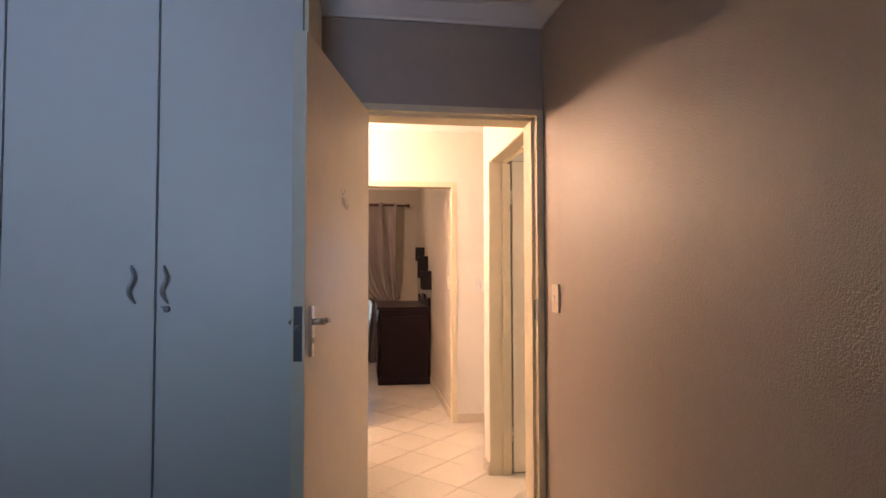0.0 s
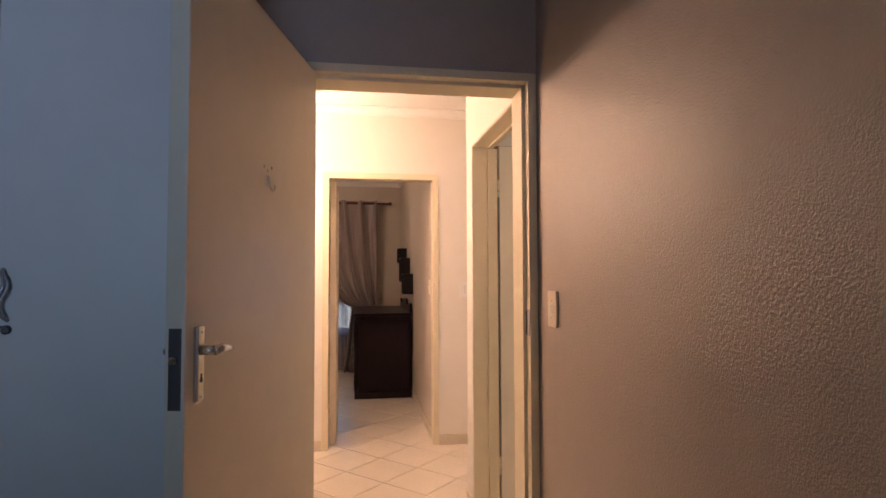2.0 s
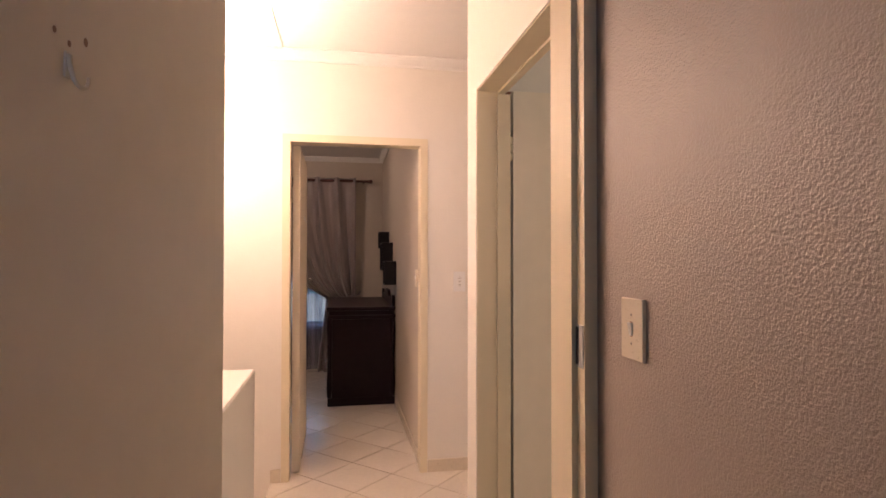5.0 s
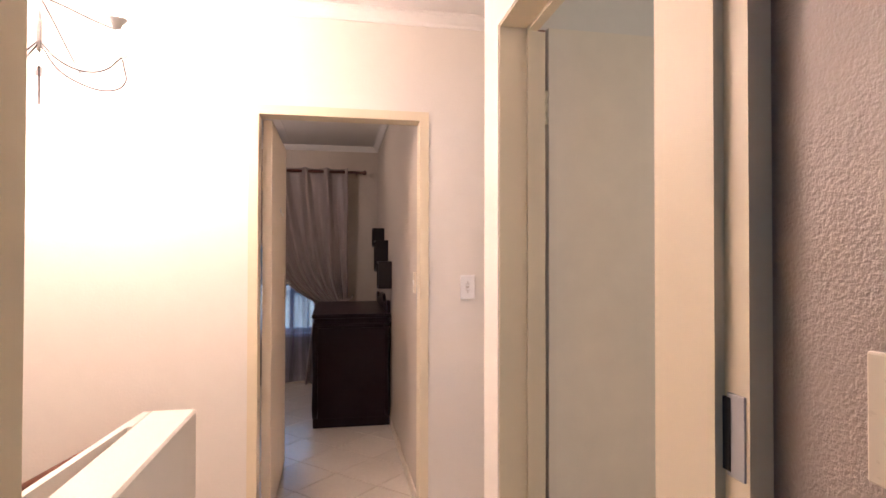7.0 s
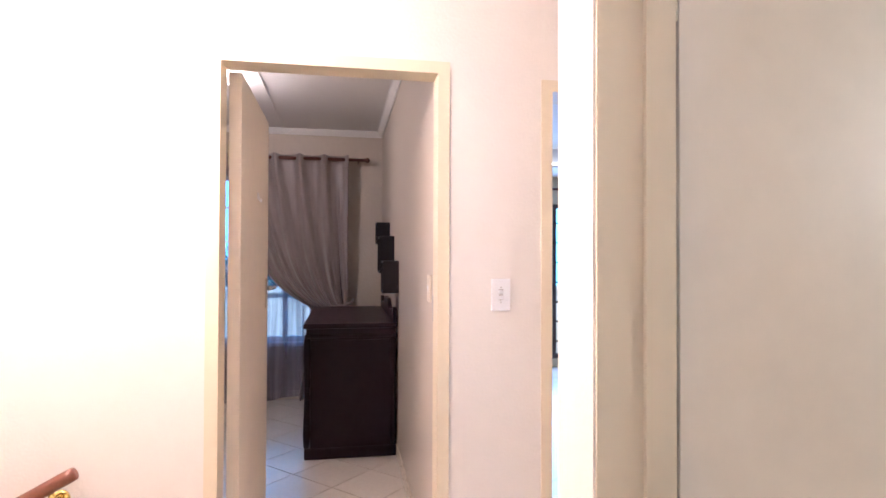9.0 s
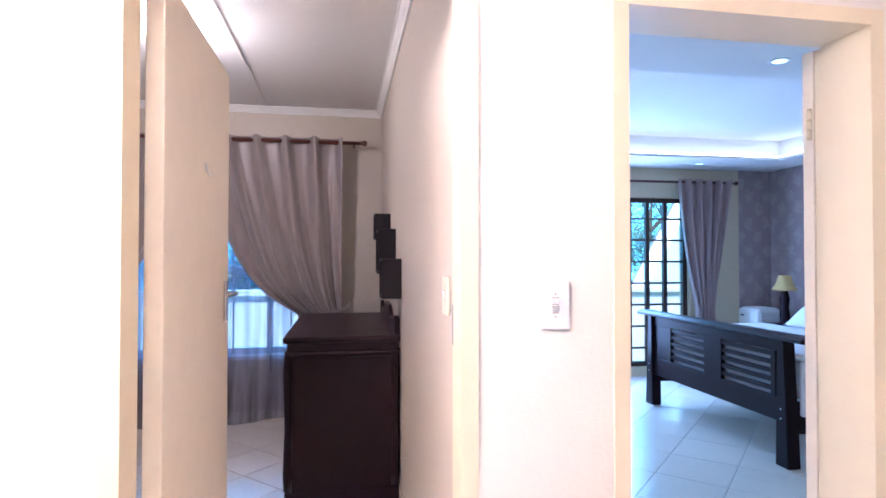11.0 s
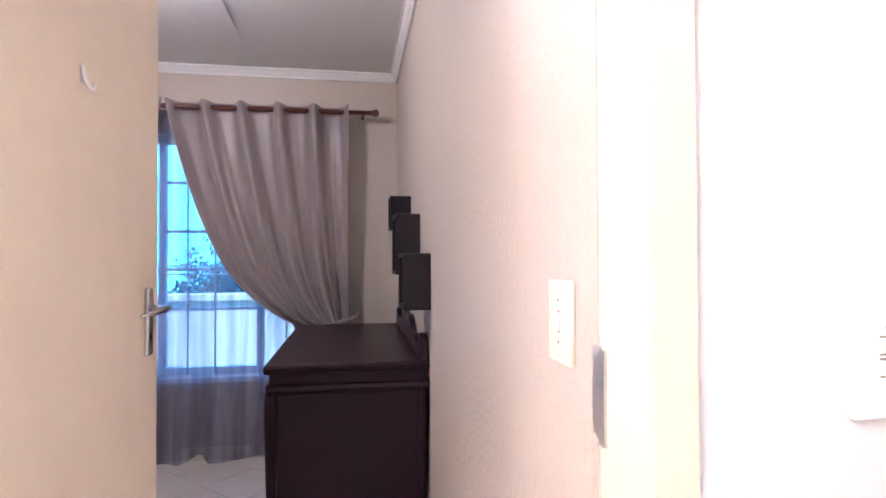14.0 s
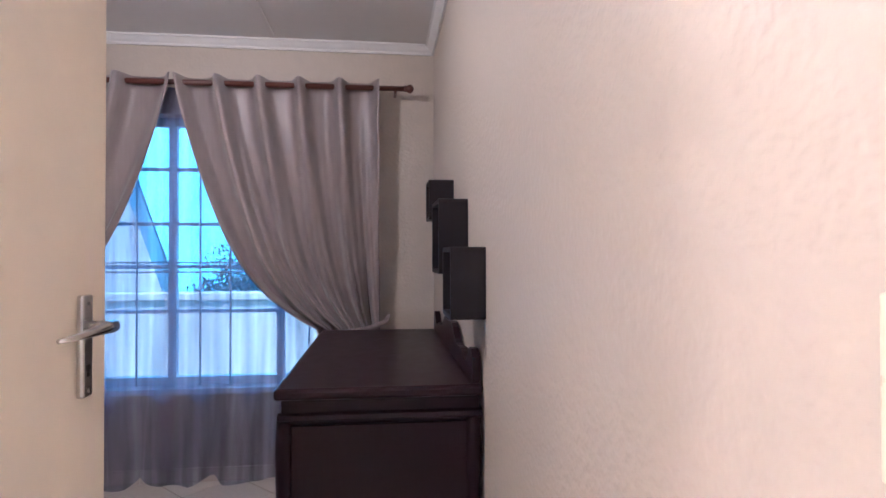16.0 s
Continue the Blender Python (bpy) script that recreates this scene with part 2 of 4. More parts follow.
def wallpaper_mat():
    m = bpy.data.materials.new("damask_wallpaper")
    m.use_nodes = True
    n, l = m.node_tree.nodes, m.node_tree.links
    p = n["Principled BSDF"]
    co = n.new("ShaderNodeTexCoord")
    mp = n.new("ShaderNodeMapping")
    mp.inputs["Scale"].default_value = (0.0, 6.0, 4.6)
    mp.inputs["Rotation"].default_value = (radians(45), 0, 0)
    sep, add, com = n.new("ShaderNodeSeparateXYZ"), n.new("ShaderNodeMath"), n.new("ShaderNodeCombineXYZ")
    l.new(co.outputs["Object"], sep.inputs[0])
    l.new(sep.outputs[0], add.inputs[0]), l.new(sep.outputs[1], add.inputs[1])
    l.new(add.outputs[0], com.inputs[1]), l.new(sep.outputs[2], com.inputs[2])
    l.new(com.outputs[0], mp.inputs["Vector"])
    v = n.new("ShaderNodeTexVoronoi")
    v.inputs["Scale"].default_value, v.inputs["Randomness"].default_value = 1.0, 0.0
    l.new(mp.outputs[0], v.inputs["Vector"])
    w = n.new("ShaderNodeTexNoise")
    w.inputs["Scale"].default_value, w.inputs["Detail"].default_value = 26, 4
    l.new(co.outputs["Object"], w.inputs["Vector"])
    mul = n.new("ShaderNodeMath")
    mul.operation = "MULTIPLY_ADD"
    mul.inputs[1].default_value = 1.2
    l.new(w.outputs["Fac"], mul.inputs[0]), l.new(v.outputs["Distance"], mul.inputs[2])
    cr = n.new("ShaderNodeValToRGB")
    cr.color_ramp.elements[0].position, cr.color_ramp.elements[1].position = 0.80, 0.98
    cr.color_ramp.elements[0].color, cr.color_ramp.elements[1].color = (0.405, 0.33, 0.315, 1), (0.34, 0.265, 0.26, 1)
    l.new(mul.outputs[0], cr.inputs[0]), l.new(cr.outputs[0], p.inputs["Base Color"])
    p.inputs["Roughness"].default_value = 0.55
    return m


M["wallpaper"] = wallpaper_mat()

# ---- building helpers ----


def add_box(bm, lo, hi, bevel=0.0):
    """A box between two corners, with its edges rounded by bevel, into bm."""
    b2 = bmesh.new() if bevel else bm
    vs = [b2.verts.new((x, y, z)) for x in (lo[0], hi[0]) for y in (lo[1], hi[1]) for z in (lo[2], hi[2])]
    for f in ((0, 1, 3, 2), (4, 6, 7, 5), (0, 4, 5, 1), (2, 3, 7, 6), (0, 2, 6, 4), (1, 5, 7, 3)):
        b2.faces.new([vs[i] for i in f])
    if bevel:
        bmesh.ops.recalc_face_normals(b2, faces=b2.faces)
        bmesh.ops.bevel(b2, geom=b2.edges[:], offset=bevel, segments=2, profile=0.5, affect="EDGES")
        tmp = bpy.data.meshes.new("tmp")
        b2.to_mesh(tmp)
        b2.free()
        bm.from_mesh(tmp)
        bpy.data.meshes.remove(tmp)
    return bm


def boxes(*specs, bevel=0.0):
    bm = bmesh.new()
    for lo, hi in specs:
        add_box(bm, lo, hi, bevel)
    return bm


def smooth_line(pts, n=5):
    """More points along a line, rounding its corners."""
    p = [Vector(q) for q in pts]
    p = [2 * p[0] - p[1]] + p + [2 * p[-1] - p[-2]]
    out = []
    for a, b, c, d in zip(p, p[1:], p[2:], p[3:]):
        for k in range(n):
            t = k / n
            out.append(0.5 * (2 * b + (c - a) * t + (2 * a - 5 * b + 4 * c - d) * t * t + (3 * b - a - 3 * c + d) * t ** 3))
    return out + [p[-2]]


def tube(bm, pts, r, sides=10):
    """A round bar along a line of points, with closed ends. r: one radius, or one for each point."""
    pts = [Vector(p) for p in pts]
    rs = r if isinstance(r, (list, tuple)) else [r] * len(pts)
    rings = []
    side = None
    for i, p in enumerate(pts):
        d = (pts[min(i + 1, len(pts) - 1)] - pts[max(i - 1, 0)]).normalized()
        if side is None:
            side = d.orthogonal().normalized()
        side = (side - d * side.dot(d)).normalized()
        up = d.cross(side)
        rings.append([bm.verts.new(p + rs[i] * (math.cos(a) * side + math.sin(a) * up)) for a in (2 * math.pi * k / sides for k in range(sides))])
    for a, b in zip(rings, rings[1:]):
        for k in range(sides):
            bm.faces.new((a[k], a[(k + 1) % sides], b[(k + 1) % sides], b[k]))
    bm.faces.new(rings[0][::-1]), bm.faces.new(rings[-1])
    return bm


def lathe(bm, profile, centre=(0, 0, 0), sides=20):
    """A turned shape from (radius, height) pairs."""
    c = Vector(centre)
    rings = [[bm.verts.new(c + Vector((r * math.cos(a), r * math.sin(a), z))) for a in (2 * math.pi * k / sides for k in range(sides))] for r, z in profile]
    for a, b in zip(rings, rings[1:]):
        for k in range(sides):
            bm.faces.new((a[k], a[(k + 1) % sides], b[(k + 1) % sides], b[k]))
    bm.faces.new(rings[0][::-1]), bm.faces.new(rings[-1])
    return bm


def prism(bm, outline, lo, hi, axis):
    """An outline of 2D points pushed along axis 0, 1 or 2 from lo to hi."""
    def place(a, b, c):
        q = [a, b]
        q.insert(axis, c)
        return q
    n = len(outline)
    r0 = [bm.verts.new(place(a, b, lo)) for a, b in outline]
    r1 = [bm.verts.new(place(a, b, hi)) for a, b in outline]
    for k in range(n):
        bm.faces.new((r0[k], r0[(k + 1) % n], r1[(k + 1) % n], r1[k]))
    bm.faces.new(r0[::-1]), bm.faces.new(r1)
    return bm


def part(name, bm, material, parent=None, label="", smooth=False):
    bmesh.ops.recalc_face_normals(bm, faces=bm.faces)
    me = bpy.data.meshes.new(name)
    bm.to_mesh(me)
    bm.free()
    me.materials.append(M[material])
    if smooth:
        for f in me.polygons:
            f.use_smooth = True
    ob = new(name, me)
    ob.parent = parent
    if label:
        tagged(ob, label)
    return ob


def thing(name, m, label, category, group="", kind=""):
    ob = new(name)
    ob.empty_display_size = 0.1
    ob.matrix_world = m
    return tagged(ob, label, category, group, kind)


def structure(name, bm, material, label, category):
    return tagged(part(name, bm, material), label, category, kind="structure")


# ---- walls, floors, ceilings ----
TOP = CEIL + 0.10


def wall_with_holes(axis, lo, hi, a0, a1, z0, z1, holes):
    """Boxes of a wall along axis (0: x, 1: y) from a0 to a1, lo to hi thick, with holes (b0, b1, zlow, zhigh)."""
    bm = bmesh.new()

    def put(p0, p1, q0, q1):
        if p1 - p0 < 1e-4 or q1 - q0 < 1e-4:
            return
        if axis == 0:
            add_box(bm, (p0, lo, q0), (p1, hi, q1))
        else:
            add_box(bm, (lo, p0, q0), (hi, p1, q1))
    at = a0
    for b0, b1, c0, c1 in sorted(holes):
        put(at, b0, z0, z1)
        put(b0, b1, z0, c0)
        put(b0, b1, c1, z1)
        at = b1
    put(at, a1, z0, z1)
    return bm


D1 = (0.078, 0.985)      # outer sides of the first frame
D2 = (0.062, 0.938)
D3 = (1.306, 2.152)
HEAD = 2.07

# first bedroom
structure("wall_bedroom_right", wall_with_holes(1, X1, X1 + 0.14, BACK - 0.15, Y1A, 0, TOP, []), "taupe", "taupe textured plaster wall with satin paint", "wall")
structure("wall_door_1", wall_with_holes(0, Y1A, Y1B, LEFT, X1 + 0.14, 0, TOP, [(D1[0] + 0.01, D1[1], -0.01, HEAD - 0.01)]), "taupe", "taupe plaster wall round the first doorway", "wall")
structure("wall_bedroom_left", wall_with_holes(1, LEFT - 0.14, LEFT, BACK - 0.15, Y1B, 0, TOP, []), "taupe", "taupe plaster side wall", "wall")
structure("wall_bedroom_back", wall_with_holes(0, BACK - 0.15, BACK, LEFT, X1, 0, TOP, [(-1.50, -0.10, 0.95, 2.10)]), "taupe", "taupe plaster wall with a window", "wall")
# landing and stairwell
structure("wall_landing_right", wall_with_holes(1, XC, XC + 0.12, Y1B, YN, 0, TOP, [(2.733, 3.555, -0.01, 2.015)]), "white_wall", "warm white plaster wall with a bathroom opening", "wall")
structure("wall_landing_lining", boxes(((-2.4, Y1B + 0.001, 0.0), (D1[0] + 0.01, Y1B + 0.012, TOP)), ((D1[0] + 0.01, Y1B + 0.001, HEAD), (XC - 0.002, Y1B + 0.012, TOP))), "white_wall", "warm white plaster on the landing side", "wall")
structure("wall_passage", boxes(((XC + 0.12, 3.615, 0), (3.2, YN, TOP)), ((2.62, YN, 0), (2.74, Y2A, TOP))), "white_wall", "warm white plaster walls of the side passage", "wall")
structure("wall_door_2", wall_with_holes(0, Y2A, Y2B, -2.4, 1.18, -2.7, TOP, [(D2[0] + 0.01, D2[1] - 0.01, -0.25, HEAD - 0.01)]), "white_wall", "warm white plaster wall round the second doorway", "wall")
structure("wall_door_3", wall_with_holes(0, Y2A, Y2M, 1.18, 2.74, 0, TOP, [(D3[0] + 0.01, D3[1] - 0.01, -0.01, HEAD - 0.055)]), "white_wall", "warm white plaster wall round the main bedroom doorway", "wall")
structure("wall_stairwell", boxes(((-2.54, Y1B + 0.012, -2.7), (-2.4, Y2B, TOP)), ((-2.4, Y1B, -2.7), (0.0, Y1B + 0.1, -0.2))), "white_wall", "warm white plaster stairwell wall", "wall")
# second bedroom
WIN = (-1.85, 0.36, 0.52, 2.08)
structure("wall_bedroom_2_right", boxes(((X3, Y2B, 0), (X3 + 0.12, Y3, TOP))), "beige", "beige textured plaster wall", "wall")
structure("wall_bedroom_2_left", boxes(((-2.9, Y2B, 0), (-2.78, Y3, TOP))), "beige", "beige textured plaster wall", "wall")
structure("wall_bedroom_2_near", boxes(((-2.78, Y2B + 0.001, 0), (D2[0] - 0.002, Y2B + 0.012, TOP)), ((D2[0] - 0.002, Y2B + 0.001, HEAD), (X3 - 0.001, Y2B + 0.012, TOP))), "beige", "beige plaster beside the doorway", "wall")
structure("wall_window_2", wall_with_holes(0, Y3, Y3 + 0.22, -2.9, X3 + 0.12, -2.7, TOP, [WIN]), "beige", "beige plaster window wall", "wall")
# main bedroom
MX, MY = 5.45, 9.1
MWIN = (2.6, 4.42, 0.10, 1.97)
structure("wall_main_head", boxes(((MX, 4.6, 0), (MX + 0.14, MY + 0.2, TOP))), "wallpaper", "grey damask wallpaper behind the bed", "wall")
structure("wall_main_back", wall_with_holes(0, MY, MY + 0.2, X3 + 0.12, MX, -2.7, TOP, [MWIN]), "yellow_wall", "cream plaster wall with a glazed door", "wall")
structure("wall_main_paper", boxes(((5.04, MY - 0.006, 0), (MX, MY, TOP))), "wallpaper", "grey damask wallpaper strip beside the corner", "wall")
structure("wall_main_near", boxes(((2.74, Y2M - 0.14, 0), (MX, Y2M, TOP))), "yellow_wall", "cream plaster wall", "wall")
# bathroom shell
structure("wall_bathroom", boxes(((3.06, 1.6, 0), (3.2, 3.585, TOP)), ((X1 + 0.14, 1.46, 0), (3.2, 1.6, TOP))), "white_wall", "pale bathroom wall", "wall")

# floors: grout bed with single tiles on it
structure("floor_bedroom", boxes(((LEFT, BACK, -0.2), (X1, Y1A, 0.0))), "tile", "plain cream tiled bedroom floor", "floor")
structure("ceiling_bedroom", boxes(((LEFT - 0.1, BACK - 0.1, CEIL), (X1 + 0.1, Y1B, CEIL + 0.09))), "ceiling", "white plasterboard ceiling", "ceiling")
structure("ceiling_landing", boxes(((-2.5, Y1B, CEIL + 0.025), (2.7, Y2A + 0.05, CEIL + 0.11)), ((0.036, Y1B + 0.05, CEIL + 0.017), (0.064, Y2A - 0.06, CEIL + 0.0245))), "ceiling", "white plasterboard ceiling with a joint strip", "ceiling")
structure("ceiling_bedroom_2", boxes(((-2.8, Y2B, CEIL2), (X3 + 0.05, Y3 + 0.1, CEIL2 + 0.118)), ((-0.045, Y2B + 0.1, CEIL2 - 0.008), (-0.005, Y3 - 0.1, CEIL2 - 0.0005))), "ceiling", "white plasterboard ceiling with joint strips", "ceiling")
structure("ceiling_bathroom", boxes(((XC + 0.16, 1.5, CEIL), (3.1, YN - 0.05, CEIL + 0.09))), "ceiling", "white bathroom ceiling", "ceiling")
TR = (1.6, 4.97, 6.13, 8.42)     # recessed tray of the main ceiling
structure("ceiling_main", boxes(
    ((1.0, Y2M, 2.30), (MX, TR[2], 2.325)), ((1.0, TR[3], 2.30), (MX, MY, 2.325)), ((1.0, TR[2], 2.30), (TR[0], TR[3], 2.325)), ((TR[1], TR[2], 2.30), (MX, TR[3], 2.325)),
    ((TR[0] - 0.12, TR[3] + 0.10, 2.325), (TR[1] + 0.12, TR[3] + 0.12, 2.52)), ((TR[0] - 0.12, TR[2] - 0.12, 2.325), (TR[1] + 0.12, TR[2] - 0.10, 2.52)), ((TR[1] + 0.10, TR[2] - 0.10, 2.325), (TR[1] + 0.12, TR[3] + 0.10, 2.52)), ((TR[0] - 0.12, TR[2] - 0.10, 2.325), (TR[0] - 0.10, TR[3] + 0.10, 2.52)),
    ((1.0, Y2M, 2.52), (MX, MY, 2.60))), "ceiling", "white tray ceiling with a recessed centre", "ceiling")


def tiles(name, x0, x1, y0, y1, label, size=0.333, origin=(0.484, 4.56), gap=0.006, bed="grout"):
    """A floor of square tiles laid at 45 degrees: a grout bed, and each tile cut at the room's edges."""
    floor = structure(name, boxes(((x0, y0, -0.2), (x1, y1, -0.003))), bed, label, "floor")
    c = math.sqrt(0.5)
    whole = None
    span = int(6 / size)
    for i in range(-span * 2, span * 2):
        for j in range(-span * 2, span * 2):
            u, v = (i + 0.5) * size, (j + 0.5) * size
            cx, cy = origin[0] + (u - v) * c, origin[1] + (u + v) * c
            d = (size - gap) * c
            if cx + d < x0 or cx - d > x1 or cy + d < y0 or cy - d > y1:
                continue
            inside = cx - d > x0 and cx + d < x1 and cy - d > y0 and cy + d < y1
            if inside and whole:
                ob = new("tile", whole)
                ob.location = (cx, cy, 0)
                ob.parent = floor
                continue
            poly = [(d, 0), (0, d), (-d, 0), (0, -d)]
            for ax, lim, sgn in ((0, x0 - cx, 1), (0, x1 - cx, -1), (1, y0 - cy, 1), (1, y1 - cy, -1)):
                out = []
                for k, p in enumerate(poly):
                    q = poly[(k + 1) % len(poly)]
                    a, b = sgn * (p[ax] - lim), sgn * (q[ax] - lim)
                    if a >= 0:
                        out.append(p)
                    if a * b < 0:
                        s = a / (a - b)
                        out.append((p[0] + s * (q[0] - p[0]), p[1] + s * (q[1] - p[1])))
                poly = out
                if len(poly) < 3:
                    break
            if len(poly) < 3:
                continue
            bm = bmesh.new()
            n = len(poly)
            low = [bm.verts.new((x, y, -0.006)) for x, y in poly]
            mid = [bm.verts.new((x, y, -0.0015)) for x, y in poly]
            mx, my = sum(p[0] for p in poly) / n, sum(p[1] for p in poly) / n
            top = [bm.verts.new((x + (mx - x) * 0.008, y + (my - y) * 0.008, 0.0)) for x, y in poly]
            for a, b in ((low, mid), (mid, top)):
                for k in range(n):
                    bm.faces.new((a[k], a[(k + 1) % n], b[(k + 1) % n], b[k]))
            bm.faces.new(top)
            ob = part("tile", bm, "tile", floor)
            ob.location = (cx, cy, 0)
            if inside:
                whole = ob.data
    return floor


def cornice(name, runs, z, material="cornice", h=0.085, w=0.075):
    """Cove cornice along runs ((x0, y0), (x1, y1), inward normal), its lower edge h below the ceiling z."""
    bm = bmesh.new()
    prof = [(0, -h), (0.012, -h), (0.016, -h + 0.012), (0.028, -h + 0.022), (0.042, -h + 0.040), (w - 0.014, -0.020), (w - 0.010, -0.012), (w, -0.010), (w, 0), (0, 0)]
    for (ax, ay), (bx, by), (nx, ny) in runs:
        r0 = [bm.verts.new((ax + nx * d, ay + ny * d, z + e)) for d, e in prof]
        r1 = [bm.verts.new((bx + nx * d, by + ny * d, z + e)) for d, e in prof]
        for k in range(len(prof)):
            bm.faces.new((r0[k], r0[(k + 1) % len(prof)], r1[(k + 1) % len(prof)], r1[k]))
        bm.faces.new(r0[::-1]), bm.faces.new(r1)
    return structure(name, bm, material, "white moulded cove cornice below the ceiling", "cornice")


E = 0.001
cornice("cornice_bedroom", [((X1 - E, BACK), (X1 - E, Y1A), (-1, 0)), ((-0.05, Y1A - E), (X1, Y1A - E), (0, -1))], CEIL - E)
cornice("cornice_landing", [((-2.4, Y2A - E), (2.6, Y2A - E), (0, -1))], CEIL + 0.024, h=0.06, w=0.06)
cornice("cornice_bedroom_2", [((X3 - E, Y2B), (X3 - E, Y3), (-1, 0)), ((-2.78, Y3 - E), (X3, Y3 - E), (0, -1))], CEIL2 - E, h=0.053, w=0.050)


def skirting(name, runs, h=0.078, t=0.009):
    """Tile skirting pieces, about 0.33 long, along (x0, y0, x1, y1) runs, each standing t proud."""
    base = thing(name, pose(0, 0, 0), "cream tile skirting along the wall foot", "skirting", kind="structure")
    for x0, y0, x1, y1, nx, ny in runs:
        length = math.hypot(x1 - x0, y1 - y0)
        n = max(1, round(length / 0.333))
        for k in range(n):
            a, b = k / n, (k + 1) / n
            g = 0.0015 / length
            px, qx = x0 + (x1 - x0) * (a + g), x0 + (x1 - x0) * (b - g)
            py, qy = y0 + (y1 - y0) * (a + g), y0 + (y1 - y0) * (b - g)
            part("skirting_tile", boxes(((min(px, qx, px + nx * t), min(py, qy, py + ny * t), 0.0), (max(px, qx, px + nx * t), max(py, qy, py + ny * t), h)), bevel=0.002), "skirting", base)
    return base


skirting("skirting_landing", [(D2[1] + E, Y2A - E, D3[0] - E, Y2A - E, 0, -1), (0.0, Y2A - E, D2[0] - E, Y2A - E, 0, -1), (XC - E, 3.555, XC - E, YN, -1, 0)])
skirting("skirting_bedroom_2", [(X3 - E, Y2B + 0.02, X3 - E, Y3 - 0.01, -1, 0), (-2.7, Y3 - E, X3 - 0.02, Y3 - E, 0, -1)])

# ---- doors ----


def door_frame(parent, x0, x1, ya, yb, leaf_side, rebate=0.042, face=0.045, step=0.014, head=HEAD):
    """A pressed steel frame between outer sides x0 and x1, through a wall ya to yb. leaf_side -1: the rebate is on the near side."""
    a, b = ya - 0.006, yb + 0.006
    cut = a + rebate if leaf_side < 0 else b - rebate
    near, far = (face - step, face) if leaf_side < 0 else (face, face - step)
    prof = [(0, a), (near, a), (near, cut), (far, cut), (far, b), (0, b)]
    bm = bmesh.new()
    prism(bm, [(x0 + d, y) for d, y in prof], 0, head - near, 2)
    prism(bm, [(x1 - d, y) for d, y in prof], 0, head - near, 2)
    bmesh.ops.recalc_face_normals(bm, faces=bm.faces)
    # head piece across both jambs
    zs = [(y, head - d) for d, y in prof]
    prism(bm, zs, x0, x1, 0)
    fr = part("frame", bm, "cream", parent, "cream enamelled steel door frame")
    return fr


def hinge(parent, x, y, z):
    bm = tube(bmesh.new(), [(x, y, z - 0.05), (x, y, z - 0.018)], 0.007)
    tube(bm, [(x, y, z - 0.015), (x, y, z + 0.015)], 0.008)
    tube(bm, [(x, y, z + 0.018), (x, y, z + 0.05)], 0.007)
    return part("hinge", bm, "cream", parent, "painted butt hinge", smooth=True)


def lever_set(leaf, x, z, face, toward, reach=0.070):
    """Back plate, lever and keyhole on a leaf's face (local y = face, sign its outside); toward: the way of the lever along x."""
    s = 1 if face > 0 else -1
    plate = part("back_plate", boxes(((x - 0.015, min(face, face + s * 0.011), z - 0.104), (x + 0.015, max(face, face + s * 0.011), z + 0.049)), bevel=0.004), "chrome", leaf, "chrome lever back plate")
    bm = tube(bmesh.new(), [(x, face + s * 0.006, z), (x, face + s * 0.042, z)], 0.010, 12)
    tube(bm, [(x - toward * 0.006, face + s * 0.042, z + 0.001), (x + toward * 0.02, face + s * 0.044, z + 0.002), (x + toward * reach * 0.69, face + s * 0.043, z - 0.001), (x + toward * reach, face + s * (0.041 - max(0.0, reach - 0.07) * 0.2), z - 0.004)], [0.0105, 0.0095, 0.0075 if reach < 0.08 else 0.0058, 0.0055 if reach < 0.08 else 0.0032], 12)
    part("lever", bm, "chrome", leaf, "chrome lever handle", smooth=True)
    bm = lathe(bmesh.new(), [(0.005, 0), (0.005, 0.0012)], sides=12)
    add_box(bm, (-0.002, -0.013, 0), (0.002, 0, 0.0012))
    bm.transform(Matrix.Translation((x, face + s * 0.0108, z - 0.06)) @ Matrix.Rotation(radians(90 if s < 0 else -90), 4, "X"))
    part("keyhole", bm, "black", leaf)
    for dz in (0.036, -0.094):
        bm = lathe(bmesh.new(), [(0.003, 0), (0.003, 0.001), (0.001, 0.0018)], sides=10)
        bm.transform(Matrix.Translation((x, face + s * 0.0108, z + dz)) @ Matrix.Rotation(radians(90 if s < 0 else -90), 4, "X"))
        part("screw", bm, "screw", leaf)
    return plate


def hook(leaf, x, z, face, way, material="plastic"):
    """A small stuck-on J hook: a stem on a thin base, curling out and up at its foot towards way along x."""
    s = 1 if face > 0 else -1
    out = face + s * 0.010
    pts = [(x, face + s * 0.004, z + 0.020), (x, face + s * 0.006, z + 0.005), (x + way * 0.001, out, z - 0.010), (x + way * 0.006, out + s * 0.004, z - 0.018), (x + way * 0.013, out + s * 0.006, z - 0.017), (x + way * 0.018, out + s * 0.006, z - 0.009), (x + way * 0.018, out + s * 0.006, z - 0.002)]
    line = smooth_line(pts, 4)
    bm = tube(bmesh.new(), line, [0.0034 - 0.0012 * i / (len(line) - 1) for i in range(len(line))], 8)
    add_box(bm, (x - 0.005, min(face, face + s * 0.003), z - 0.008), (x + 0.005, max(face, face + s * 0.003), z + 0.024), 0.0012)
    return part("hook", bm, material, leaf, "small cream stick-on hook", smooth=True)


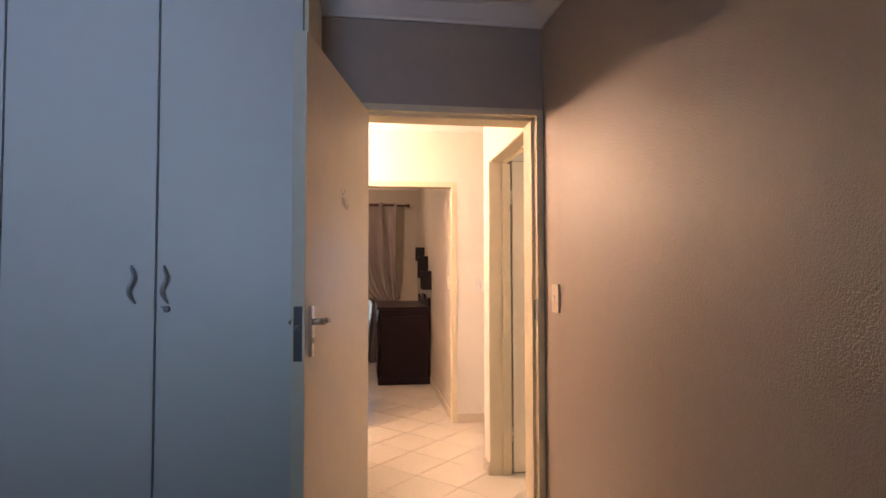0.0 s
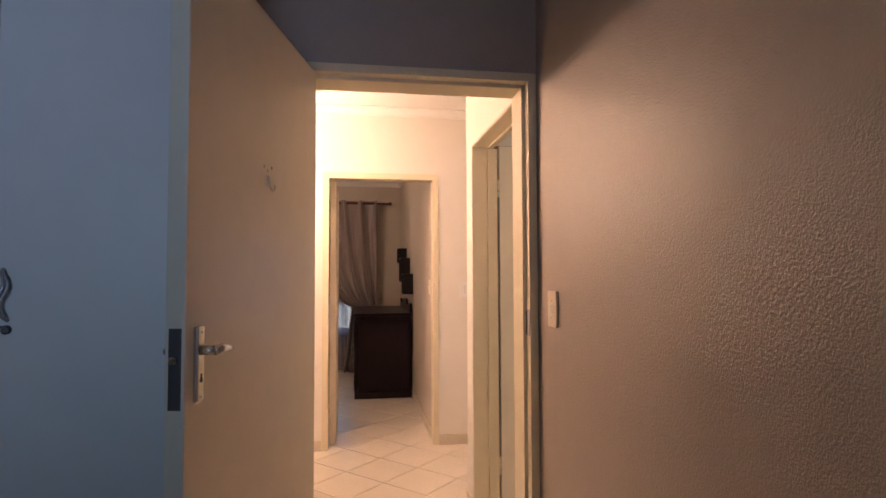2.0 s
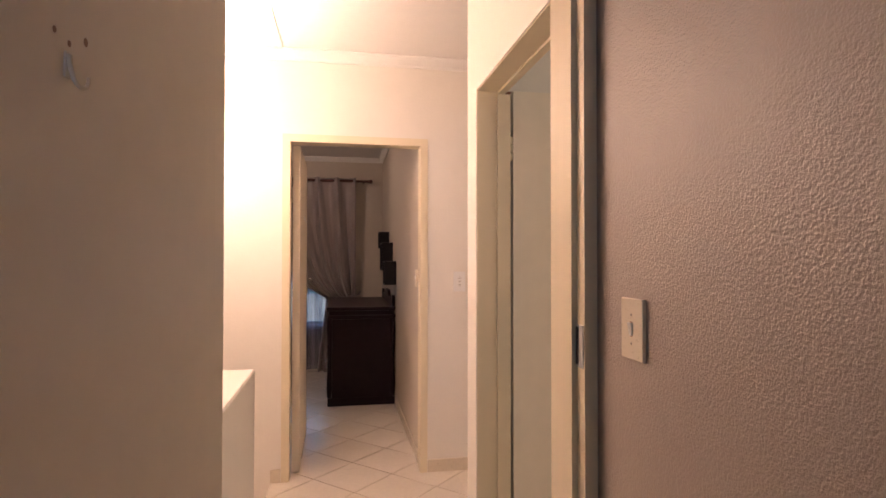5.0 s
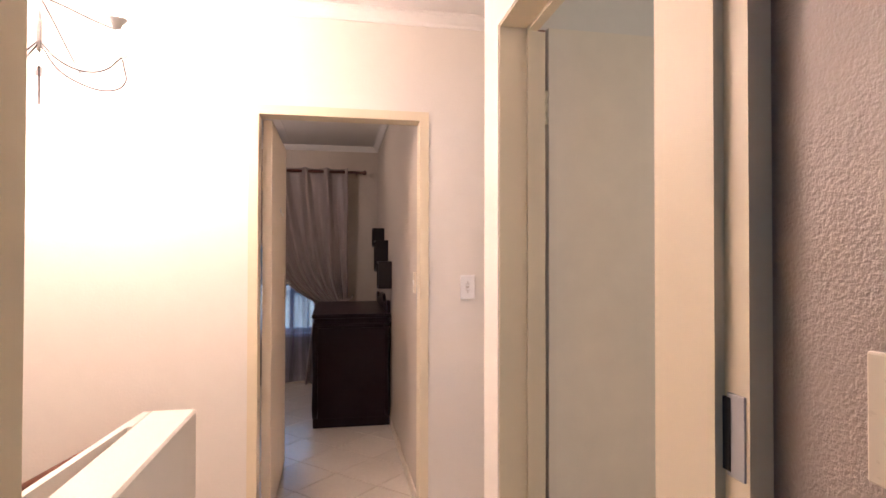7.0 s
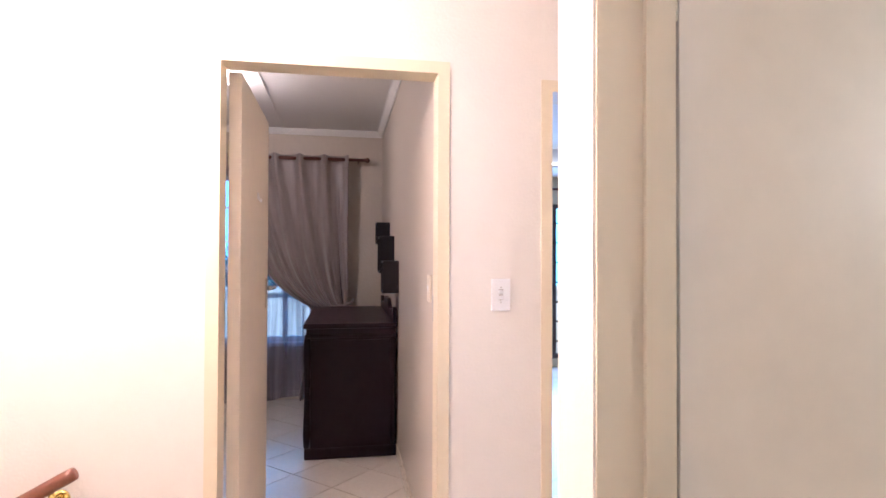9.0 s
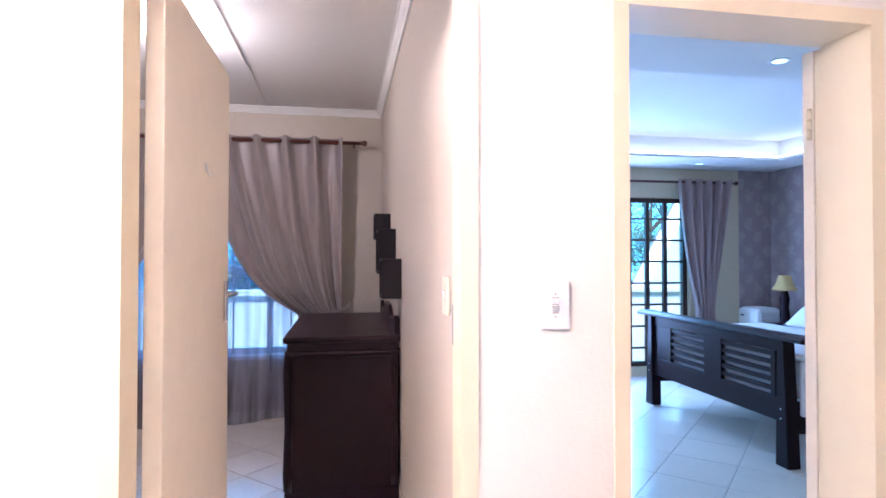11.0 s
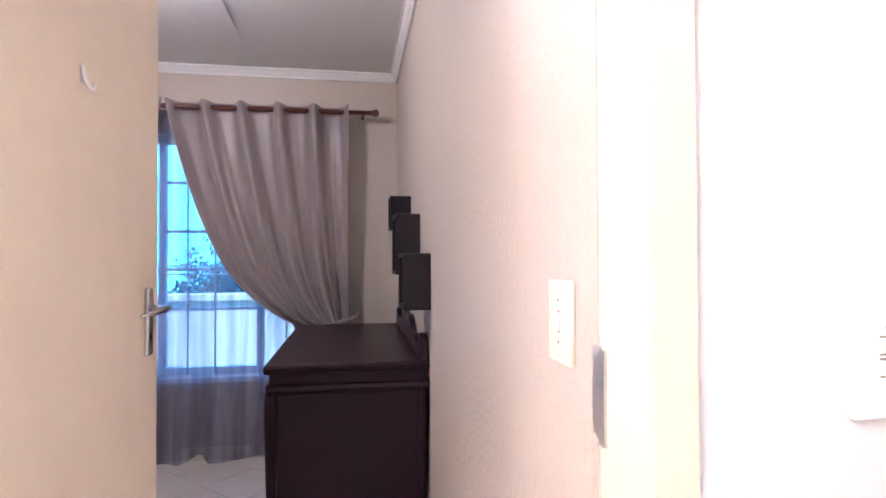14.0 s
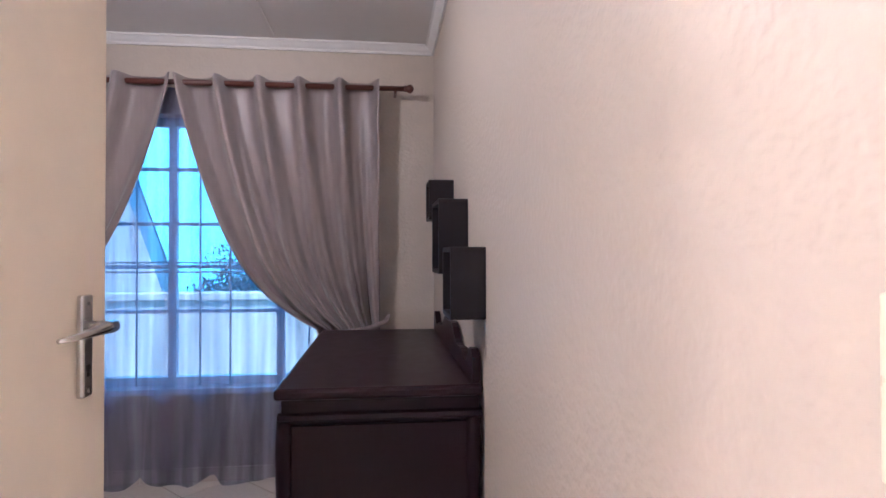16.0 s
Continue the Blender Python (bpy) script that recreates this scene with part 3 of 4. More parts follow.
def marks(leaf, spots, face):
    s = 1 if face > 0 else -1
    for x, z, r in spots:
        bm = lathe(bmesh.new(), [(r, 0), (r * 0.8, 0.0008)], sides=9)
        bm.transform(Matrix.Translation((x, face, z)) @ Matrix.Rotation(radians(90 if s < 0 else -90), 4, "X") @ Matrix.Diagonal((1, 1.5, 1, 1)))
        part("mark", bm, "chip_and_shade", leaf, "chipped paint mark")


def leaf_mesh(parent, width, thick, height=2.025):
    """A flush leaf in local coordinates: hinge edge at x = 0, thickness from y = 0 to thick."""
    return part("leaf", boxes(((0, 0, 0.008), (width, thick, height)), bevel=0.0025), "leaf", parent, "cream painted flush door leaf")


# door 1: swings into the first bedroom, open past a right angle
door1 = thing("door_1", pose(0, 0, 0), "cream flush door standing open in a cream steel frame", "door", kind="structure")
fr1 = door_frame(door1, D1[0], D1[1], Y1A, Y1B, -1)
part("strike_plate", boxes(((D1[1] - 0.0335, 2.560, 1.072), (D1[1] - 0.0305, 2.590, 1.172)), bevel=0.001), "silver", fr1, "steel strike plate")
part("strike_hole", boxes(((D1[1] - 0.0345, 2.583, 1.078), (D1[1] - 0.0300, 2.600, 1.166))), "black", fr1)
ang1 = math.degrees(math.atan2(-0.894, -0.199))
leaf1 = leaf_mesh(door1, 0.865, 0.042)
leaf1.matrix_local = pose(0.127, 2.552, 0, 0, 0, ang1)
for z in (0.25, 1.75):
    hinge(fr1, 0.117, 2.553, z)
lever_set(leaf1, 0.822, 1.157, 0.042, -1)
part("thumb_turn", tube(bmesh.new(), [(0.842, 0.0, 1.157), (0.842, -0.010, 1.157), (0.842, -0.014, 1.157)], [0.009, 0.009, 0.006], 12), "chrome", leaf1, smooth=True)
hook(leaf1, 0.455, 1.556, 0.042, -1)
marks(leaf1, [(0.42, 1.605, 0.004), (0.45, 1.592, 0.003), (0.475, 1.60, 0.003)], 0.042)
part("lock_face", boxes(((0.8635, 0.008, 1.045), (0.8665, 0.034, 1.205)), bevel=0.0008), "steel_dark", leaf1, "dull steel lock face")
part("latch", lathe(bmesh.new(), [(0.008, 0), (0.008, 0.008), (0.005, 0.012)], (0, 0, 0), 12), "chrome", leaf1).matrix_local = pose(0.866, 0.021, 1.143, 0, 90, 0)

# door 2: swings into the second bedroom, open a right angle
door2 = thing("door_2", pose(0, 0, 0), "cream flush door standing open against the second bedroom", "door", kind="structure")
fr2 = door_frame(door2, D2[0], D2[1], Y2A, Y2B, 1)
leaf2 = leaf_mesh(door2, 0.815, 0.046)
leaf2.matrix_local = pose(0.157, 4.912, 0, 0, 0, 90.35)
for z in (0.25, 1.72):
    hinge(fr2, 0.110, 4.940, z)
lever_set(leaf2, 0.740, 1.165, 0.0, -1, 0.118)
hook(leaf2, 0.425, 1.592, 0.0, 1, "plastic_white")
part("lock_face", boxes(((0.8135, 0.010, 1.075), (0.8165, 0.033, 1.225)), bevel=0.0008), "steel_dark", leaf2, "dull steel lock face")
part("strike_plate", boxes(((D2[1] - 0.0365, 4.8895, 1.070), (D2[1] - 0.0300, 4.934, 1.176)), ((D2[1] - 0.0485, 4.8893, 1.070), (D2[1] - 0.0365, 4.8920, 1.176)), ((D2[1] - 0.0485, 4.8760, 1.070), (D2[1] - 0.0455, 4.8893, 1.176))), "steel_mid", fr2, "bent steel strike plate")

# door 3: main bedroom, open into it
door3 = thing("door_3", pose(0, 0, 0), "cream flush door open into the main bedroom", "door", kind="structure")
fr3 = door_frame(door3, D3[0], D3[1], Y2A, Y2M, 1, head=HEAD - 0.045)
leaf3 = leaf_mesh(door3, 0.79, 0.042, 1.985)
leaf3.matrix_local = pose(2.122, 4.998, 0, 0, 0, 3)
for z in (0.25, 1.74):
    hinge(fr3, 2.108, 5.0, z)

# bathroom door: open at a right angle into the bathroom
door4 = thing("door_4", pose(0, 0, 0), "cream flush bathroom door standing open", "door", kind="structure")
bm = boxes(((1.032, 3.540, 0), (1.086, 3.5545, 2.0)), ((1.032, 2.733, 2.0), (1.062, 3.5545, 2.0145)), ((XC + 0.004, 3.549, 0.0), (1.0315, 3.5545, 2.0145)), ((XC + 0.004, 2.733, 2.0095), (1.0315, 3.549, 2.0145)))
fr4 = part("frame", bm, "cream", door4, "cream steel frame set inside the reveal")
leaf4 = leaf_mesh(door4, 0.80, 0.042, 2.021)
leaf4.matrix_local = pose(1.103, 3.558, 0, 0, 0, 0)
for z in (0.25, 1.78):
    hinge(fr4, 1.094, 3.560, z)
# added dark strip: shade of the gap beside and above the leaf
part("shade_strip", boxes(((1.064, 3.6035, 0.0), (1.15, 3.6145, 2.032)), ((1.15, 3.6035, 2.0), (1.90, 3.6145, 2.032))), "shade_brown", fr4, "dark strip painted as the shade in the gap behind the door")

# ---- switches ----


def switch(m, label, rockers=1, material="plastic", w2=0.038, h2=0.055):
    """A wall switch: plate, rockers and two screws; local y points into the room."""
    sw = thing("light_switch", m, label, "light switch")
    part("plate", boxes(((-w2, 0, -h2), (w2, 0.009, h2)), bevel=0.0025), material, sw)
    for k in range(rockers):
        z = 0 if rockers == 1 else 0.011 - 0.022 * k
        h, w = (0.013, 0.0048) if rockers == 1 else (0.0075, 0.009)
        bm = bmesh.new()
        prism(bm, [(0.008, z - h), (0.011, z - h), (0.016, z + h), (0.008, z + h)], -w, w, 0)
        part("rocker", bm, "plastic_white", sw)
        # flat darker box: the groove's shade is put into its colour
        part("rocker_gap", boxes(((-w, 0.0080, z - h - 0.0022), (w, 0.0094, z + h + 0.0022))), "gap_shade_grey" if rockers > 1 else "chip_and_shade", sw)
    for z in (-0.029, 0.029):
        bm = lathe(bmesh.new(), [(0.0026, 0), (0.0026, 0.001), (0.001, 0.0014)], sides=10)
        bm.transform(Matrix.Translation((0, 0.0088, z)) @ Matrix.Rotation(radians(-90), 4, "X"))
        part("screw", bm, "screw", sw)
    return sw


switch(pose(X1 - 0.0005, 2.391, 1.185, 0, 0, 90), "cream wall switch with one rocker beside the first door", w2=0.042, h2=0.062)
switch(pose(1.141, Y2A - 0.0005, 1.180, 0, 0, 180), "white wall switch with two rockers on the landing", 2, "plastic_white", h2=0.062)
switch(pose(X3 - 0.0005, 5.030, 1.192, 0, 0, 90), "cream wall switch with one rocker in the second bedroom", w2=0.0395, h2=0.057)

# ---- first bedroom: wardrobe ----
WY, WR = 1.985, -0.060
wardrobe = thing("wardrobe", pose(0, 0, 0), "tall built-in white wardrobe with flat doors", "wardrobe")
part("carcass", boxes(((-1.95, WY + 0.022, 0.0), (WR, Y1A - 0.003, 2.46))), "wardrobe", wardrobe)
part("end_panel", boxes(((WR + 0.0005, WY + 0.004, 0.0), (WR + 0.016, Y1A - 0.003, 2.46)), bevel=0.002), "cream", wardrobe, "cream end panel")
part("plinth", boxes(((-1.95, WY + 0.03, 0.001), (WR - 0.002, WY + 0.05, 0.09))), "wardrobe", wardrobe)
for k in range(4):
    x1 = WR - 0.004 - 0.4725 * k
    x0 = x1 - 0.465
    d = part("door", boxes(((x0, WY, 0.10), (x1, WY + 0.018, 2.44)), bevel=0.0025), "wardrobe", wardrobe, "flat white wardrobe door")
    if k < 2:
        hx = x0 + 0.029 if k == 0 else x1 - 0.065
        pts = [(hx - 0.008 * math.sin(2.6 * math.pi * (s - 0.12)), WY - 0.024 * math.sin(math.pi * min(1, max(0, 1.0 * s))) ** 0.5 - 0.002, 1.203 + 0.122 * s) for s in (i / 14 for i in range(15))]
        bm = bmesh.new()
        tube(bm, pts, [0.0036 + 0.0018 * math.sin(math.pi * i / 14) for i in range(15)], 10)
        part("handle", bm, "silver", d, "wavy satin silver handle", smooth=True)
        if k == 0:
            bm = lathe(bmesh.new(), [(0.011, 0), (0.011, 0.006), (0.008, 0.008)], sides=16)
            add_box(bm, (-0.016, 0.004, 0.006), (0.004, 0.010, 0.010))
            bm.transform(Matrix.Translation((hx + 0.004, WY, 1.183)) @ Matrix.Rotation(radians(90), 4, "X"))
            part("lock", bm, "steel_dark", d, "small cam lock")

# ---- landing: parapet, stairs, handrail, chandelier ----
bm = bmesh.new()
prism(bm, [(-0.112, -0.2), (0.028, -0.2), (0.028, 0.822), (0.022, 0.830), (-0.106, 0.830), (-0.112, 0.824)], Y1B + 0.012, 3.955, 1)
prism(bm, [(-0.1125, 3.95), (-0.1125, Y1B + 0.013), (-0.235, Y1B + 0.013), (-0.125, 3.95)], 0.40, 0.70, 2)
prism(bm, [(-0.122, 3.954), (-0.124, 3.80), (-0.207, Y1B + 0.013), (-0.224, Y1B + 0.013), (-0.134, 3.954)], 0.40, 0.829, 2)
add_box(bm, (-0.126, 3.79, 0.40), (-0.1115, 3.954, 0.8295))
structure("parapet", bm, "white_wall", "low white plastered parapet wall beside the stairwell", "parapet")
for k in range(9):
    structure("stair_step", boxes(((-0.25 * (k + 1) - 0.02, 3.955, -0.175 * (k + 2)), (-0.25 * k if k else -0.001, Y2A - 0.001, -0.175 * (k + 1))), bevel=0.004), "stair", "tiled stair step going down beside the wall", "step")
structure("floor_lower", boxes(((-2.5, Y1B, -2.9), (0.0, Y2A, -2.75))), "stair", "tiled floor of the storey below", "floor")
rail = thing("handrail", pose(0, 0, 0), "round red-brown wooden handrail on brass brackets", "handrail")
ra, rb = Vector((-0.322, 4.715, 0.612)), Vector((-2.24, 4.715, -0.430))
part("rail", tube(bmesh.new(), [ra, ra.lerp(rb, 0.01), ra.lerp(rb, 0.5), rb], [0.021, 0.023, 0.023, 0.023], 16), "rail_wood", rail, smooth=True)
for s in (0.035, 0.5, 0.92):
    p = ra.lerp(rb, s) + Vector((0, 0, -0.022))
    bm = tube(bmesh.new(), [p, p + Vector((0, 0.0, -0.03)), p + Vector((0, 0.03, -0.045)), p + Vector((0, 0.062, -0.045))], [0.009, 0.009, 0.010, 0.010], 10)
    lathe(bm, [(0.002, -0.012), (0.012, -0.008), (0.014, 0), (0.012, 0.008), (0.002, 0.012)], p + Vector((0, 0.01, -0.035)), 12)
    b2 = lathe(bmesh.new(), [(0.027, 0), (0.025, 0.006), (0.012, 0.010)], sides=18)
    b2.transform(Matrix.Translation((p.x, 4.784, p.z - 0.045)) @ Matrix.Rotation(radians(90), 4, "X"))
    me = bpy.data.meshes.new("tmp")
    b2.to_mesh(me)
    b2.free()
    bm.from_mesh(me)
    bpy.data.meshes.remove(me)
    part("bracket", bm, "brass", rail, "polished brass bracket", smooth=True)

CH = Vector((-0.50, 4.06, 0))
chand = thing("chandelier", pose(CH.x, CH.y, CEIL + 0.02), "grey wrought-iron chandelier with lit bulbs above the stairwell", "chandelier")
base_z = CEIL + 0.02
part("ceiling_rose", lathe(bmesh.new(), [(0.06, 0.0), (0.06, -0.012), (0.02, -0.04)], sides=20), "iron", chand, smooth=True)
part("stem", tube(bmesh.new(), [(0, 0, -0.03), (0, 0, 2.02 - base_z)], 0.008), "iron", chand, smooth=True)
for k in range(6):
    low = k % 2 == 0
    a = radians(60 * k - 5) if low else radians(60 * k - 88)
    r, zc = (0.266, 2.022) if low else (0.335, 2.068)
    zc -= base_z
    ca, sa = math.cos(a), math.sin(a)

    def rad(d, z):
        return (d * ca, d * sa, z)
    if low:
        pts = [rad(0.005, zc + 0.03), rad(0.05, zc - 0.020), rad(0.11, zc - 0.055), rad(0.17, zc - 0.066), rad(0.22, zc - 0.052), rad(0.25, zc - 0.024), rad(r, zc - 0.012)]
        arm = tube(bmesh.new(), smooth_line(pts), 0.0032, 8)
        tube(arm, smooth_line([rad(0.005, zc + 0.02), rad(0.06, zc - 0.060), rad(0.13, zc - 0.105), rad(0.20, zc - 0.127), rad(0.255, zc - 0.120), rad(0.278, zc - 0.090), rad(0.272, zc - 0.05), rad(r, zc - 0.02)]), 0.0032, 8)
    else:
        arm = tube(bmesh.new(), smooth_line([rad(0.0, zc + 0.14), rad(0.10, zc + 0.095), rad(0.22, zc + 0.035), rad(r - 0.02, zc - 0.008), rad(r, zc - 0.012)]), 0.0030, 8)
    ar = part("arm", arm, "arm_iron", chand, smooth=True)
    part("cup", lathe(bmesh.new(), [(0.006, -0.014), (0.014, -0.012), (0.015, 0.0), (0.029, 0.018), (0.026, 0.018), (0.011, 0.004)], rad(r, zc), 18), "cup", ar, "flared pale grey candle cup", smooth=True)
    part("bulb", lathe(bmesh.new(), [(0.010, 0.012), (0.012, 0.03), (0.020, 0.052), (0.018, 0.072), (0.006, 0.092)], rad(r, zc), 14), "bulb", ar, "lit warm bulb", smooth=True)
    lamp("chandelier_lamp", "POINT", pose(CH.x + r * ca, CH.y + r * sa, base_z + zc + 0.055), 45, WARM, 0.03)

# ---- second bedroom ----
# dresser: end panel towards the door, drawers facing the room
DX0, DX1, DY0, DY1, DH = 0.285, 0.901, 6.42, 7.72, 0.885
dresser = thing("dresser", pose(0, 0, 0), "dark stained wooden dresser with a moulded top and scrolled back rail", "dresser")
part("body", boxes(((DX0 + 0.025, DY0 + 0.022, 0.06), (DX1 - 0.012, DY1 - 0.022, DH - 0.095)), bevel=0.004), "dark_wood", dresser)
for y in (DY0 + 0.012, DY1 - 0.022):
    part("end_panel", boxes(((DX0 + 0.05, y, 0.07), (DX1 - 0.03, y + 0.010, DH - 0.11)), bevel=0.003), "dark_wood", dresser)
part("plinth", boxes(((DX0 + 0.012, DY0 + 0.006, 0.0), (DX1 - 0.004, DY1 - 0.006, 0.075)), bevel=0.008), "dark_wood", dresser)
bm = bmesh.new()
prism(bm, [(DY0 + 0.005, DH - 0.098), (DY0 - 0.002, DH - 0.090), (DY0 + 0.002, DH - 0.078), (DY0 + 0.016, DH - 0.072), (DY1 - 0.016, DH - 0.072), (DY1, DH - 0.085), (DY1 - 0.008, DH - 0.098)], DX0 + 0.012, DX1 - 0.002, 0)
part("waist_moulding", bm, "dark_wood", dresser, "rounded moulding below the top")
part("frieze", boxes(((DX0 + 0.022, DY0 + 0.016, DH - 0.074), (DX1 - 0.010, DY1 - 0.016, DH - 0.030))), "dark_wood", dresser)
part("top", boxes(((DX0, DY0 - 0.004, DH - 0.034), (DX1, DY1 + 0.004, DH)), bevel=0.011), "dark_wood", dresser, "polished dark wooden top")
out = []
L = DY1 - DY0 - 0.04
for i in range(41):
    s = i / 40
    z = 0.045 + 0.055 * math.exp(-((s - 0.045) / 0.045) ** 2) + 0.055 * math.exp(-((s - 0.955) / 0.045) ** 2) + 0.085 * math.exp(-((s - 0.5) / 0.20) ** 2) + 0.012 * math.cos(2 * math.pi * s * 5)
    out.append((DY0 + 0.02 + L * s, DH + z))
out += [(DY1 - 0.02, DH + 0.0005), (DY0 + 0.02, DH + 0.0005)]
part("back_rail", prism(bmesh.new(), out, DX1 - 0.030, DX1 - 0.004, 0), "dark_wood", dresser, "scrolled dark wooden back rail")
for y, dx in ((DY0 + 0.004, 0.0), (DY1 - 0.044, 0.0), (DY0 + 0.004, DX1 - DX0 - 0.056)):
    pts = [(dx + DX0 + 0.028, y + 0.02, 0.08), (dx + DX0 + 0.028, y + 0.02, 0.16), (dx + DX0 + 0.028, y + 0.02, 0.4), (dx + DX0 + 0.028, y + 0.02, 0.70), (dx + DX0 + 0.028, y + 0.02, DH - 0.10)]
    part("corner_post", tube(bmesh.new(), pts, [0.022, 0.026, 0.018, 0.026, 0.022], 14), "dark_wood", dresser, smooth=True)
for r in range(4):
    for c in range(2):
        ya = DY0 + 0.06 + c * 0.60
        d = part("drawer", boxes(((DX0 + 0.012, ya, 0.10 + r * 0.168), (DX0 + 0.026, ya + 0.58, 0.10 + r * 0.168 + 0.158)), bevel=0.005), "dark_wood", dresser)
        bm = bmesh.new()
        pts = [(DX0 + 0.014, ya + 0.25, 0.185 + r * 0.168), (DX0 - 0.012, ya + 0.255, 0.180 + r * 0.168), (DX0 - 0.016, ya + 0.29, 0.168 + r * 0.168), (DX0 - 0.012, ya + 0.325, 0.180 + r * 0.168), (DX0 + 0.014, ya + 0.33, 0.185 + r * 0.168)]
        part("handle", tube(bm, pts, 0.004, 8), "silver", d, "metal drop handle", smooth=True)


def wall_box(y0, y1, z0, z1, label, depth=0.106, t=0.014):
    """An open cube shelf on the side wall, its hollow facing the room; the outside corners rounded."""
    sh = thing("cube_shelf", pose(0, 0, 0), label, "shelf", "cube shelves on the wall")
    bm = bmesh.new()
    r = 0.012

    def ring(g, rad):
        pts = []
        for cy, cz, a0 in ((y1 - g - rad, z1 - g - rad, 0), (y0 + g + rad, z1 - g - rad, 90), (y0 + g + rad, z0 + g + rad, 180), (y1 - g - rad, z0 + g + rad, 270)):
            for d in (0, 30, 60, 90):
                pts.append((cy + rad * math.cos(radians(a0 + d)), cz + rad * math.sin(radians(a0 + d))))
        return pts
    xs = (X3 - depth, X3 - 0.001)
    o, i = ring(0, r), ring(t, 0.004)
    n = len(o)
    vo = [[bm.verts.new((x, *p)) for p in o] for x in xs]
    vi = [[bm.verts.new((x, *p)) for p in i] for x in xs]
    for k in range(n):
        j = (k + 1) % n
        bm.faces.new((vo[0][k], vo[0][j], vo[1][j], vo[1][k]))
        bm.faces.new((vi[0][k], vi[1][k], vi[1][j], vi[0][j]))
        bm.faces.new((vo[0][k], vi[0][k], vi[0][j], vo[0][j]))
        bm.faces.new((vo[1][k], vo[1][j], vi[1][j], vi[1][k]))
    part("box", bm, "shelf", sh)
    part("back_board", boxes(((X3 - 0.006, y0 + t, z0 + t), (X3 - 0.002, y1 - t, z1 - t))), "shelf", sh)
    return sh


wall_box(6.385, 6.60, 1.082, 1.298, "dark wenge cube shelf fixed lowest on the wall")
wall_box(6.725, 6.99, 1.207, 1.476, "large dark wenge cube shelf fixed in the middle")
wall_box(7.125, 7.30, 1.427, 1.598, "small dark wenge cube shelf fixed highest on the wall")

# window of the second bedroom


def window(name, x0, x1, z0, z1, y, material, uprights, bars, label, thick=0.05, bar_r=0.006):
    w = thing(name, pose(0, 0, 0), label, "window", kind="structure")
    f = 0.05
    part("window_frame", boxes(((x0, y, z0), (x0 + f, y + thick, z1)), ((x1 - f, y, z0), (x1, y + thick, z1)), ((x0 + f, y, z0), (x1 - f, y + thick, z0 + f)), ((x0 + f, y, z1 - f), (x1 - f, y + thick, z1))), material, w)
    for u in uprights:
        part("mullion", boxes(((u - 0.022, y + 0.004, z0 + f), (u + 0.022, y + thick - 0.004, z1 - f))), material, w)
    for b in bars:
        part("glazing_bar", boxes(((x0 + f, y + 0.012, b - 0.011), (x1 - f, y + 0.034, b + 0.011))), material, w)
    g = part("pane", boxes(((x0 + f, y + 0.020, z0 + f), (x1 - f, y + 0.024, z1 - f))), "glass", w)
    g.visible_shadow = False
    return w


win2 = window("window_2", WIN[0], WIN[1], WIN[2], WIN[3], Y3 + 0.10, "window_white", (-1.36, -0.615, 0.0), (0.95, 1.21, 1.46, 1.78), "white framed window behind voile")
part("window_sill", boxes(((WIN[0] - 0.03, Y3 - 0.004, WIN[2] - 0.03), (WIN[1] + 0.03, Y3 + 0.099, WIN[2] + 0.004)), bevel=0.004), "window_white", win2)
for x in (-1.60, -1.17, -0.98, -0.80, -0.45, -0.28, 0.17):
    part("security_bar", tube(bmesh.new(), [(x, Y3 + 0.075, WIN[2] + 0.005), (x, Y3 + 0.075, WIN[3])], 0.006, 8), "window_white", win2, smooth=True)
for z in (1.18, 1.235):
    part("security_bar", tube(bmesh.new(), [(WIN[0], Y3 + 0.075, z), (WIN[1], Y3 + 0.075, z)], 0.005, 8), "window_white", win2, smooth=True)

RODY, RODZ = Y3 - 0.125, 2.224
rod = thing("curtain_rod", pose(0, 0, 0), "round mahogany curtain rod with turned ends", "curtain rod")
part("pole", tube(bmesh.new(), [(-2.15, RODY, RODZ), (0.725, RODY, RODZ)], 0.015, 14), "rod_wood", rod, smooth=True)
for x, s in ((0.725, 1), (-2.15, -1)):
    bm = lathe(bmesh.new(), [(0.016, 0), (0.020, 0.006), (0.015, 0.012), (0.024, 0.024), (0.026, 0.036), (0.018, 0.048), (0.004, 0.054)], sides=16)
    bm.transform(Matrix.Translation((x, RODY, RODZ)) @ Matrix.Rotation(radians(90 * s), 4, "Y"))
    part("finial", bm, "rod_wood", rod, smooth=True)
for x in (0.675, -2.08):
    part("bracket", tube(bmesh.new(), [(x, Y3, RODZ - 0.01), (x, RODY, RODZ - 0.014)], 0.009, 10), "rod_wood", rod)


